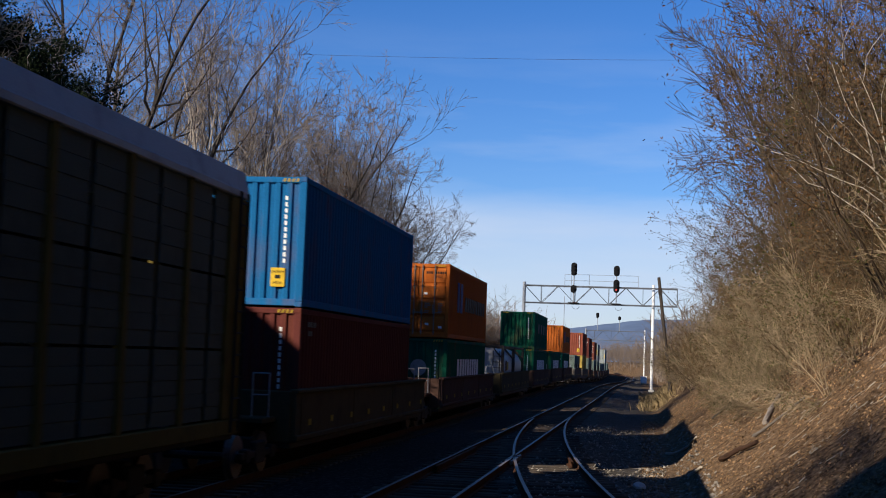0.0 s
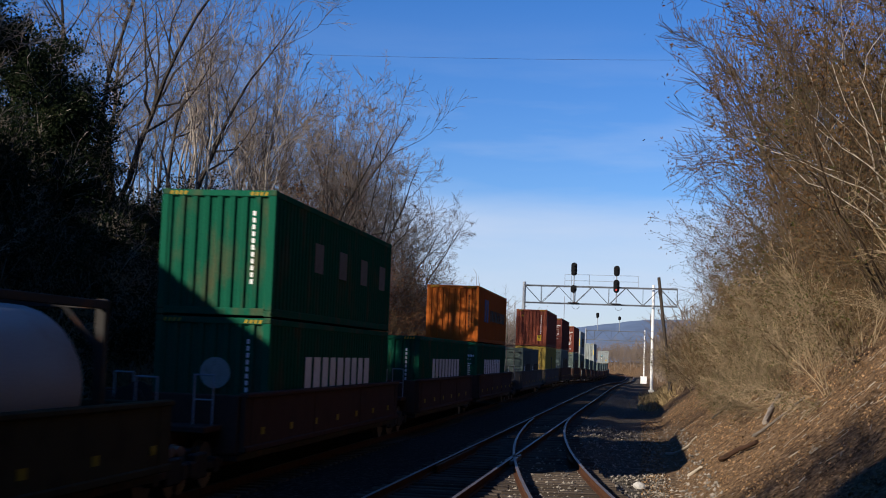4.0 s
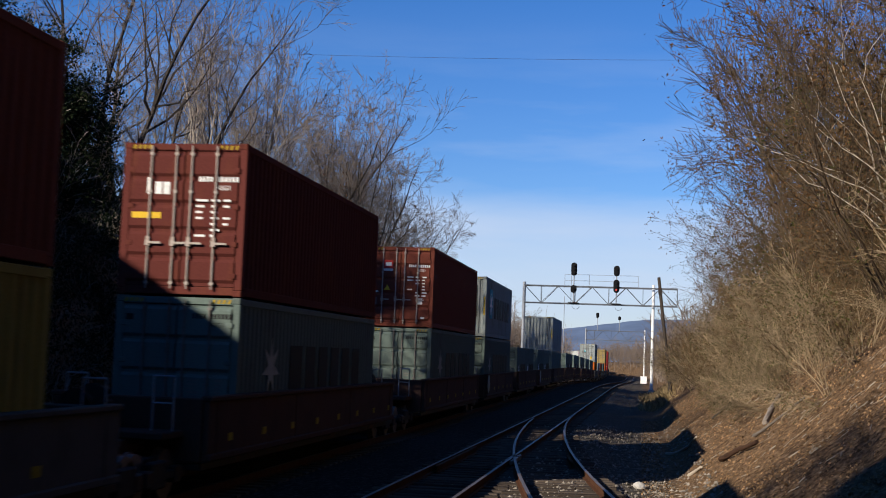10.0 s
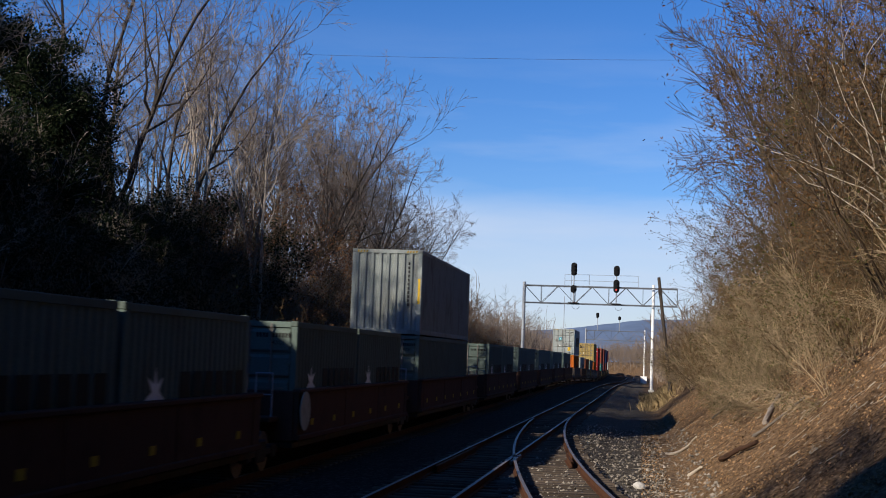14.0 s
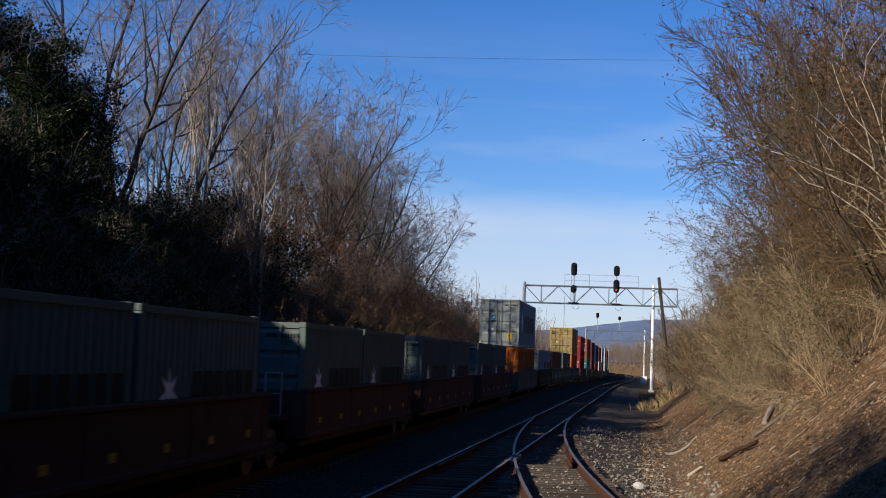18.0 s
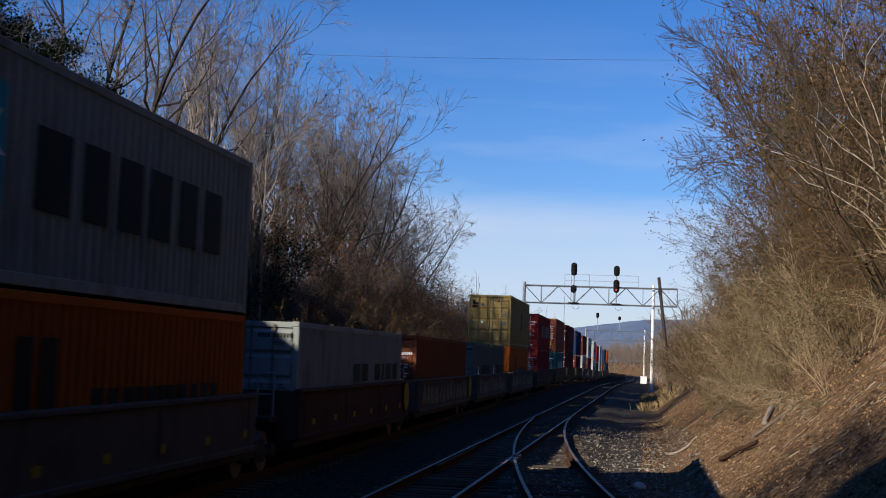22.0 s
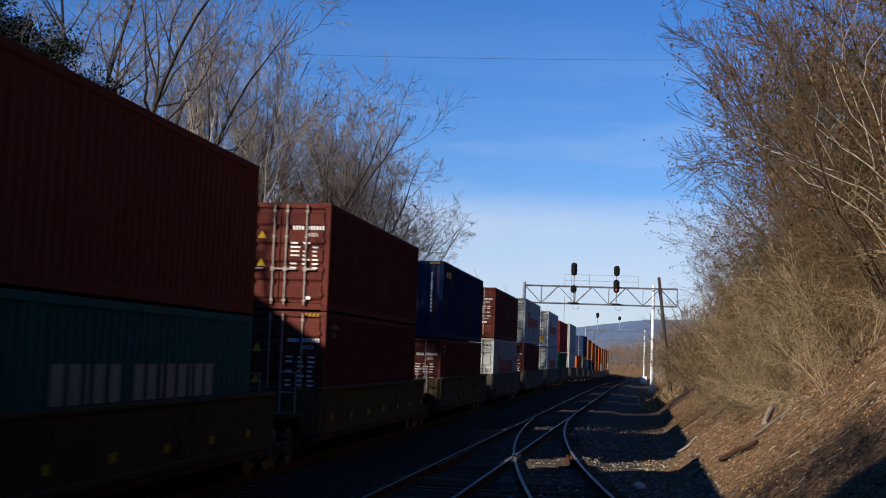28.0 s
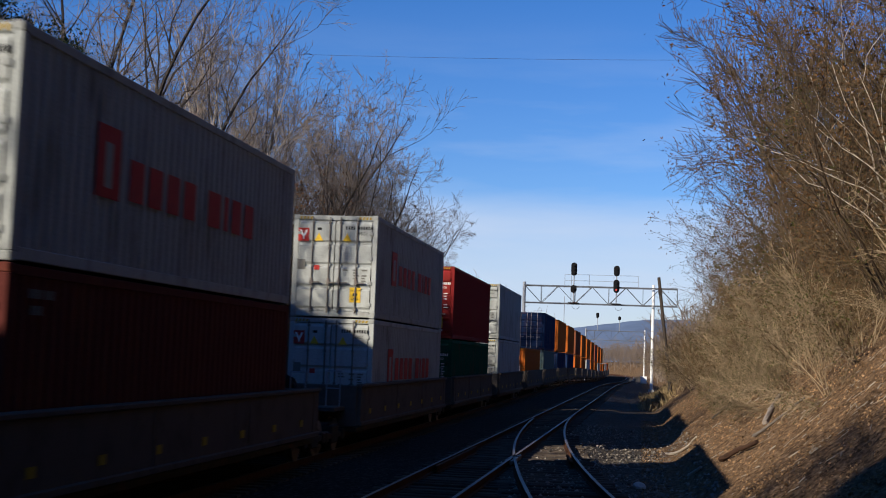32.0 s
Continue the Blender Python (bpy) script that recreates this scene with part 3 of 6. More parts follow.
        mark(top, "label_plate", white_mark, -1.02, -0.80, h * 0.425, h * 0.447, y)
        mark(top, "data_panel", grey_mark, -1.02, -0.84, h * 0.27, h * 0.36, y)
        mark(top, "label_plate", white_mark, 0.66, 0.83, h * 0.285, h * 0.36, y)
        mark(top, "label_plate", white_mark, 0.78, 0.92, h * 0.105, h * 0.13, y)
    elif not pale or colour == "white":
        mark(top, "owner_mark", red_mark if pale else white_mark, -1.06, -0.78, h * 0.64, h * 0.77, y)
        mark(top, "owner_mark", white_mark if pale else red_mark, -1.03, -0.93, h * 0.66, h * 0.75, y - 0.003)
        for zz in (0.66, 0.40):
            mark(top, "warning_triangle", yellow_mark, -0.57, -0.35, h * zz, h * (zz + 0.07), y, "yellow warning triangle", "triangle")
        mark(top, "label_plate", white_mark, 0.64, 0.80, h * 0.10, h * 0.13, y)
    elif colour == "orange":
        for i in range(8):
            mark(top, "owner_mark", dark_mark, -1.0 + i * 0.085, -0.95 + i * 0.085, h * 0.79, h * 0.83, y)
        mark(top, "label_plate", blue_mark, -0.96, -0.82, h * 0.57, h * 0.62, y, "small blue sticker")
        mark(top, "warning_triangle", yellow_mark, -0.56, -0.30, h * 0.50, h * 0.59, y, "yellow warning triangle", "triangle")
        mark(top, "label_plate", grey_mark, -0.56, -0.36, h * 0.28, h * 0.37, y)
        for x, zz in ((0.22, 0.58), (0.30, 0.17), (0.82, 0.13)):
            mark(top, "label_plate", white_mark, x, x + 0.14, h * zz, h * (zz + 0.03), y)
    else:
        mark(top, "owner_mark", ink, -1.0, -0.85, h * 0.84, h * 0.88, y)


def container(label, colour, length, height, end="ribs", logo="", sticker="", fine=True, group="containers on the train", bare=False):
    """A shipping container: corrugated walls in a frame of posts, rails and corner castings; its near end is a ribbed wall or a pair of doors."""
    top = thing("shipping_container", label, "container", group=group)
    paint = PAINT[colour]
    hl, hw, ln = length / 2, WIDE / 2, (round(length, 2), round(height, 2))
    side = shared(("side_wall", *ln), lambda bm: wave(bm, length - 0.3, height - 0.3, 0.036, 0.28, "y"), paint)
    part("side_wall", side, paint, top, at=(hw - 0.012, -hl + 0.15, 0.16))
    part("side_wall", side, paint, top, at=pose(-hw + 0.012, hl - 0.15, 0.16, 0, 0, 180))
    ribs = shared(("end_wall", *ln), lambda bm: wave(bm, WIDE - 0.28, height - 0.28, 0.05, 0.272, "x"), paint)
    part("end_wall", ribs, paint, top, at=pose(hw - 0.14, hl - 0.02, 0.15, 0, 0, 180))
    part("roof", shared(("roof", *ln), lambda bm: box(bm, -hw + 0.05, hw - 0.05, -hl + 0.05, hl - 0.05, height - 0.06, height - 0.025, 0.01), paint), paint, top)
    part("floor", shared(("floor", *ln), lambda bm: box(bm, -hw + 0.05, hw - 0.05, -hl + 0.05, hl - 0.05, 0.1, 0.16), dark_steel), dark_steel, top)
    post = shared(("corner_post", height), lambda bm: box(bm, -0.075, 0.075, -0.075, 0.075, 0.12, height - 0.12, 0.012), paint)
    cast = shared("corner_casting", casting, steel)
    for sx in (-1, 1):
        for sy in (-1, 1):
            part("corner_post", post, paint, top, at=(sx * (hw - 0.076), sy * (hl - 0.076), 0))
            if fine:
                for z in (0.0, height - 0.118):
                    part("corner_casting", cast, paint, top, at=(sx * (hw - 0.081), sy * (hl - 0.086), z))
    rail_top = shared(("top_rail", *ln), lambda bm: box(bm, -0.035, 0.035, -hl + 0.16, hl - 0.16, height - 0.14, height - 0.012, 0.01), paint)
    rail_low = shared(("bottom_rail", *ln), lambda bm: box(bm, -0.04, 0.04, -hl + 0.16, hl - 0.16, 0.02, 0.18, 0.01), paint)
    for sx in (-1, 1):
        part("top_rail", rail_top, paint, top, at=(sx * (hw - 0.036), 0, 0))
        part("bottom_rail", rail_low, paint, top, at=(sx * (hw - 0.041), 0, 0))
    head = shared(("header", height), lambda bm: box(bm, -hw + 0.155, hw - 0.155, -0.05, 0.05, height - 0.14, height - 0.012, 0.01), paint)
    sill = shared("end_sill", lambda bm: box(bm, -hw + 0.155, hw - 0.155, -0.05, 0.05, 0.02, 0.17, 0.01), paint)
    for sy in (-1, 1):
        part("header", head, paint, top, at=(0, sy * (hl - 0.055), 0))
        part("end_sill", sill, paint, top, at=(0, sy * (hl - 0.055), 0))
    rng = random.Random(round(height * 100) + len(label) + len(TRAIN))
    if end == "ribs":
        part("end_wall", ribs, paint, top, at=(-hw + 0.14, -hl + 0.02, 0.15))
        if fine and not bare:
            bm = bmesh.new()
            for i in range(11):
                box(bm, hw - 0.485, hw - 0.425, -hl + 0.008, -hl + 0.016, height - 0.53 - i * 0.14, height - 0.435 - i * 0.14)
            tagged(part("number_marking", bm, dark_mark if colour in ("silver", "white", "yellow", "orange") else white_mark, top, "upright number shown as plain bars"), kind="stuff")
            hazard(top, hl, hw, height)
            if colour in ("brick", "blue"):
                mark(top, "warning_triangle", yellow_mark, -hw + 0.40, -hw + 0.60, height * 0.80, height * 0.875, -hl + 0.012, "yellow warning triangle", "triangle")
            if colour == "silver":
                mark(top, "warning_strip", yellow_mark, hw - 0.13, hw - 0.05, height * 0.36, height * 0.66, -hl - 0.003, "yellow strip on the corner post")
    else:
        pale = colour in ("white", "silver", "grey", "cream", "yellow", "gold")
        panels = 4 if pale or colour == "orange" else 5
        bar_mat = bar_steel if pale or colour == "orange" else bar_bright
        for sx in (-1, 1):
            door = part("door", shared(("door", height, panels), lambda bm: door_leaf(bm, height, panels), paint), paint, top, at=pose(sx * 0.535, -hl + 0.01, 0.18, 0, 0, 0))
            bar = shared(("locking_bar", height), lambda bm: locking_bar(bm, height), bar_steel)
            for bx in (-sx * 0.38, sx * 0.11):
                part("locking_bar", bar, bar_mat, door, "dull steel locking bar", at=(bx, -0.062, 0))
            if fine:
                for hz in (0.2, 0.8, 1.5, height - 0.7):
                    part("hinge", shared("hinge", lambda bm: box(bm, -0.06, 0.06, -0.035, 0.0, -0.05, 0.05, 0.01), steel), paint, door, at=(sx * 0.5, -0.012, hz))
        if fine:
            door_marks(top, colour, pale or colour == "orange", hl, height, sticker, rng)
            if height > 2.8 and not bare:
                hazard(top, hl, hw, height)
    if sticker in ("yellow", "tall", "teal") and fine:
        bm = bmesh.new()
        yy = -hl - (0.028 if end == "doors" else 0.003)
        box(bm, hw - 0.74, hw - 0.42, yy - 0.008, yy, height * 0.15, height * 0.15 + 0.42)
        part("caution_sticker", bm, yellow_mark, top, "yellow caution sticker")
        for text, size, z in (("CAUTION", 0.068, 0.31), ("HIGH", 0.085, 0.06)):
            part("sticker_print", lettering(text, size, dark_mark), dark_mark, top, at=pose(hw - 0.58, yy - 0.012, height * 0.15 + z, 90, 0, 0))
        part("sticker_print", shared("sticker_bar", lambda bm: box(bm, -0.06, 0.06, -0.003, 0, 0, 0.08), dark_mark), dark_mark, top, at=(hw - 0.58, yy - 0.009, height * 0.15 + 0.18))
    if sticker == "disc":
        bm = bmesh.new()
        tube(bm, (0.1, -hl - 0.004, height * 0.56), (0.1, -hl + 0.012, height * 0.56), 0.32, None, 20)
        part("round_emblem", bm, pale_mark, top, "pale round emblem")
    for entry in LOGOS.get(logo, ()):
        bm = bmesh.new()
        if entry[0] == "plate":
            box(bm, hw - 0.008, hw + 0.001, -hl + entry[2] * length, -hl + entry[3] * length, entry[4] * height, entry[5] * height)
            part("emblem_plate", bm, entry[1], top, "teal square behind the star" if entry[1] == teal_mark else "red square emblem")
        elif entry[0] == "stack":
            bm.free()
            step = (entry[5] - entry[4]) * height / entry[6]
            block = shared("letter_bar", lambda bm: box(bm, 0, 0.006, 0, 1, 0, 1), entry[1])
            for i in range(entry[6]):
                part("letter_bar", block, entry[1], top, at=Matrix.Translation((hw - 0.003, -hl + entry[2] * length, entry[4] * height + i * step)) @ Matrix.Diagonal((1, (entry[3] - entry[2]) * length, 0.6 * step, 1)))
        elif entry[0] == "star":
            star(bm, hw + 0.004, -hl + entry[2] * length, entry[3] * height, entry[4])
            part("star_emblem", bm, entry[1], top, "pale seven-pointed star")
        else:
            bm.free()
            z0, z1 = entry[4] * height, entry[5] * height
            block = shared("letter_bar", lambda bm: box(bm, 0, 0.006, 0, 1, 0, 1), entry[1])
            for a, b in bars(entry[6], -hl + entry[2] * length, -hl + entry[3] * length):
                part("letter_bar", block, entry[1], top, at=Matrix.Translation((hw - 0.003, a, z0)) @ Matrix.Diagonal((1, b - a, z1 - z0, 1)))
    return top


def casting(bm):
    box(bm, -0.081, 0.081, -0.089, 0.089, 0, 0.118, 0.012)
    # the oval lifting hole, as a dark recess frame
    for s in (-1, 1):
        box(bm, s * 0.05 - 0.012, s * 0.05 + 0.012, -0.094, -0.088, 0.03, 0.09)


def door_leaf(bm, height, n=5):
    """A door with pressed horizontal panels, in one sheet."""
    h = height - 0.34
    line = [(0.04, 0.0), (0.008, 0.0)]
    for i in range(n):
        z0, z1 = 0.05 + (h - 0.05) * i / n, 0.05 + (h - 0.05) * (i + 1) / n
        line += [(0.010, z0 + 0.015), (-0.037, z0 + 0.075), (-0.037, z1 - 0.095), (0.010, z1 - 0.035)]
    line += [(0.008, h), (0.04, h)]
    a = [bm.verts.new((-0.52, y, z)) for y, z in line]
    b = [bm.verts.new((0.52, y, z)) for y, z in line]
    for i in range(len(line)):
        j = (i + 1) % len(line)
        bm.faces.new((a[i], b[i], b[j], a[j]))
    bm.faces.new(a), bm.faces.new(list(reversed(b)))
    bmesh.ops.recalc_face_normals(bm, faces=bm.faces)


def locking_bar(bm, height):
    h = height - 0.2
    tube(bm, (0, 0, -0.06), (0, 0, h - 0.04), 0.021, None, 8)
    for z in (0.05, h * 0.33, h * 0.66, h - 0.2):
        box(bm, -0.035, 0.035, -0.022, 0.04, z - 0.025, z + 0.025)
    box(bm, -0.02, 0.26, -0.05, -0.03, 0.78, 0.82)
    box(bm, -0.04, 0.04, -0.045, 0.03, 0.74, 0.86)


def tank_container(label, first):
    """A tank in a twenty-foot frame."""
    top = thing("tank_container", label, "tank container", group="tank containers on the train")
    hl, hw, h = 3.03, WIDE / 2, 2.59
    bm = bmesh.new()
    rings = []
    for y, r in ((-2.85, 0.2), (-2.82, 0.75), (-2.7, 1.02), (-2.45, 1.12), (2.45, 1.12), (2.7, 1.02), (2.82, 0.75), (2.85, 0.2)):
        rings.append([bm.verts.new((r * math.cos(i * math.tau / 32), y, 1.35 + r * math.sin(i * math.tau / 32))) for i in range(32)])
    for a, b in zip(rings, rings[1:]):
        for i in range(32):
            f = bm.faces.new((a[i], b[i], b[(i + 1) % 32], a[(i + 1) % 32]))
            f.smooth = True
    bm.faces.new(rings[0]), bm.faces.new(list(reversed(rings[-1])))
    part("tank", bm, tank_shell, top, "dirty white cylindrical tank shell")
    for sx in (-1, 1):
        for sy in (-1, 1):
            bm = bmesh.new()
            box(bm, -0.075, 0.075, -0.075, 0.075, 0, h, 0.012)
            part("corner_post", bm, dark_steel, top, at=(sx * (hw - 0.08), sy * (hl - 0.08), 0))
        for z in (0.08, h - 0.08):
            bm = bmesh.new()
            box(bm, -0.05, 0.05, -hl + 0.16, hl - 0.16, z - 0.06, z + 0.06, 0.01)
            part("side_rail", bm, dark_steel, top, at=(sx * (hw - 0.06), 0, 0))
    for sy in (-1, 1):
        for z in (0.08, h - 0.08):
            bm = bmesh.new()
            box(bm, -hw + 0.16, hw - 0.16, -0.05, 0.05, z - 0.06, z + 0.06, 0.01)
            part("end_rail", bm, dark_steel, top, at=(0, sy * (hl - 0.07), 0))
        for sx in (-1, 1):
            for z0, z1 in ((1.9, h - 0.1), (0.7, 0.1)):
                bm = bmesh.new()
                tube(bm, (sx * (hw - 0.12), 0, z0), (sx * 0.55, 0, z1), 0.05, None, 6)
                part("brace", bm, dark_steel, top, at=(0, sy * (hl - 0.08), 0))
    if first:
        # the white end plate with its ladder
        bm = bmesh.new()
        ring = [bm.verts.new((x, -hl + 0.02, z)) for x, z in ((-1.1, 0.2), (1.1, 0.2), (1.1, 1.7), (0.6, 2.45), (-0.6, 2.45), (-1.1, 1.7))]
        back = [bm.verts.new((v.co.x, -hl + 0.06, v.co.z)) for v in ring]
        bm.faces.new(ring), bm.faces.new(list(reversed(back)))
        for i in range(6):
            bm.faces.new((ring[i], back[i], back[(i + 1) % 6], ring[(i + 1) % 6]))
        part("end_plate", bm, tank_shell, top, "white angled end plate")
        bm = bmesh.new()
        for x in (0.62, 0.98):
            tube(bm, (x, -hl - 0.02, 0.2), (x, -hl - 0.02, 2.3), 0.02, None, 6)
        for z in np.arange(0.4, 2.3, 0.32):
            tube(bm, (0.62, -hl - 0.02, z), (0.98, -hl - 0.02, z), 0.016, None, 5)
        part("ladder", bm, dark_steel, top)
        bm = bmesh.new()
        rows_of_bars(bm, -hl + 0.016, -0.45, 0.15, 0.9, 1.8, 11, random.Random(3))
        tagged(part("data_panel", bm, dark_mark, top), kind="stuff")
        bm = bmesh.new()
        box(bm, 1.118, 1.126, -1.15, -0.35, 1.2, 1.75)
        part("placard", bm, rust_steel, top, "brown painted placard")
        bm = bmesh.new()
        box(bm, 1.118, 1.126, -0.345, 0.45, 1.25, 1.68)
        part("tank_mark", bm, old_yellow, top)
    return top


def truck_meshes():
    def frame_side(bm):
        box(bm, -0.06, 0.06, -1.25, 1.25, 0.38, 0.52, 0.02)
        box(bm, -0.07, 0.07, -0.35, 0.35, 0.25, 0.7, 0.03)
        for s in (-1, 1):
            box(bm, -0.09, 0.09, s * 0.86 - 0.16, s * 0.86 + 0.16, 0.3, 0.58, 0.03)

    def wheel(bm):
        tube(bm, (-0.06, 0, 0), (0.06, 0, 0), 0.42, 0.42, 24)
        tube(bm, (-0.09, 0, 0), (-0.06, 0, 0), 0.45, 0.45, 24)
        tube(bm, (0.06, 0, 0), (0.12, 0, 0), 0.12, 0.1, 12)

    def axle(bm):
        tube(bm, (-0.72, 0, 0), (0.72, 0, 0), 0.08, None, 8)
        box(bm, -0.9, 0.9, 0.7, 1.0, 0.1, 0.35, 0.03)

    return shared("side_frame", frame_side, dark_steel), shared("wheel", wheel, railhead), shared("axle", axle, dark_steel)


def add_truck(car, y):
    side_frame, wheel, axle = truck_meshes()
    for sx in (-1, 1):
        fr = part("side_frame", side_frame, dark_steel, car, at=(sx * 0.98, y, 0))
        for sy in (-1, 1):
            part("wheel", wheel, railhead, car, at=pose(sx * 0.76, y + sy * 0.86, 0.42, 0, 0, 0 if sx > 0 else 180))
    for sy in (-1, 1):
        part("axle", axle, dark_steel, car, at=pose(0, y + sy * 0.86, 0.42, 0, 0, 0 if sy < 0 else 180))


def well_car(front, rear, paint, label, before, after, trucks, disc="", tag=False):
    """One well: deep side sills with ribs and a top flange, a low floor, raised end platforms with handrails, and its trucks."""
    half = (rear - front) / 2
    mid = (rear + front) / 2
    car = thing("well_car", label, "freight car", group="well cars of the train")
    mat = WELLS[paint]
    long = round(half * 2, 1)

    def sill(bm):
        h = long / 2
        box(bm, -0.05, 0.05, -h, h, 0.72, 1.63, 0.01)
        box(bm, -0.1, 0.10, -h, h, 1.63, 1.72, 0.02)
        box(bm, -0.1, 0.10, -h, h, 0.62, 0.74, 0.02)
        for y in np.arange(-h + 0.45, h - 0.2, (2 * h - 0.9) / 3):
            box(bm, 0.05, 0.064, y - 0.05, y + 0.05, 0.74, 1.63, 0.008)

    me = shared(("side_sill", long), sill, mat)
    part("side_sill", me, mat, car, at=(1.36, 0, 0))
    part("side_sill", me, mat, car, at=pose(-1.36, 0, 0, 0, 0, 180))
    part("floor", shared(("well_floor", long), lambda bm: box(bm, -1.3, 1.3, -long / 2, long / 2, 0.46, 0.58, 0.01), dark_steel), dark_steel, car)
    for sy, gap in ((-1, before), (1, after)):
        out = min(gap / 2, 2.9)

        at = pose(0, sy * half, 0, 0, 0, 0 if sy > 0 else 180)
        key = round(out, 1)
        part("end_platform", shared(("end_platform", key), lambda bm, out=out: box(bm, -1.0, 1.0, 0.062, out * 0.55, 1.02, 1.14, 0.02), dark_steel), mat, car, at=at)
        part("draft_sill", shared(("draft_sill", key), lambda bm, out=out: box(bm, -0.35, 0.35, 0.062, out, 0.72, 1.017, 0.03), dark_steel), mat, car, at=at)
        part("bulkhead", shared("bulkhead", lambda bm: box(bm, -1.3, 1.3, -0.12, 0.06, 0.6, 1.68, 0.02), dark_steel), mat, car, at=at)

        def rails(bm, out=out):
            y = min(out * 0.5, 0.5)
            for x in (-0.18, 0.18):
                tube(bm, (x, y, 1.13), (x, y, 2.05), 0.018, None, 6)
            tube(bm, (-0.19, y, 2.05), (0.19, y, 2.05), 0.018, None, 6)
            tube(bm, (-0.18, y, 1.6), (0.18, y, 1.6), 0.016, None, 6)

        for x in (-0.77, 0.77):
            part("handrail", shared(("handrail", round(out, 1)), rails, steel), steel, car, at=pose(x, sy * half, 0, 0, 0, 0 if sy > 0 else 180))

        gy = min(out * 0.35, 0.4)
        part("brake_housing", shared(("brake_housing", key), lambda bm, y=gy: box(bm, 0.18, 0.72, y - 0.12, y + 0.14, 1.13, 1.62, 0.04), dark_steel), dark_steel, car, at=at)

        def wheel(bm, y=gy):
            tube(bm, (0.45, y + 0.145, 1.62), (0.45, y + 0.19, 1.62), 0.27, None, 16)
            tube(bm, (0.45, y + 0.19, 1.62), (0.45, y + 0.23, 1.62), 0.05, None, 8)

        part("brake_wheel", shared(("brake_wheel", key), wheel, dark_steel), dark_steel, car, at=at)
    for y in trucks:
        add_truck(car, y - mid)
    # reflector strips and stencilled patches along the sill
    strip = shared("reflector", lambda bm: box(bm, 0, 0.008, -0.12, 0.12, -0.07, 0.07), old_yellow)
    for y in np.arange(-half + 1.2, half - 0.5, 2.1):
        part("reflector", strip, old_yellow, car, at=(1.413, y, 0.98))
    if disc:
        bm = bmesh.new()
        tube(bm, (0, 0, 0), (0.02, 0, 0), 0.42, None, 24)
        part("round_sign", bm, pale_mark if disc == "pale" else old_yellow, car, "round painted disc" if disc == "pale" else "dull yellow round disc", at=(1.47, -half + 0.3 if disc == "pale" else half - 0.6, 1.25))
    if tag:
        # sprayed scrawls along the sill
        rng = random.Random(round(front))
        bm = bmesh.new()
        y = -half + 0.8
        while y < half - 1.2:
            w, z = rng.uniform(0.5, 0.9), rng.uniform(0.88, 1.0)
            z -= 0.08
            pts = [(y + w * (0.1 + 0.2 * k + 0.2 * rng.random()), z + 0.66 * (k % 2) * rng.uniform(0.8, 1.0)) for k in range(5)]
            for (a, b), (c, d) in zip(pts, pts[1:]):
                n = Vector((-(d - b), c - a)).normalized() * rng.uniform(0.05, 0.11)
                v = [bm.verts.new((1.416 + 0.002 * (y > a), *p)) for p in ((a - n.x, b - n.y), (c - n.x, d - n.y), (c + n.x, d + n.y), (a + n.x, b + n.y))]
                bm.faces.new(v)
            y += w + 0.15
        tagged(part("graffiti", bm, graffiti_paint, car, "pale sprayed graffiti scrawls"), kind="stuff")
    TRAIN.append((car, mid, 0.0))
    return car


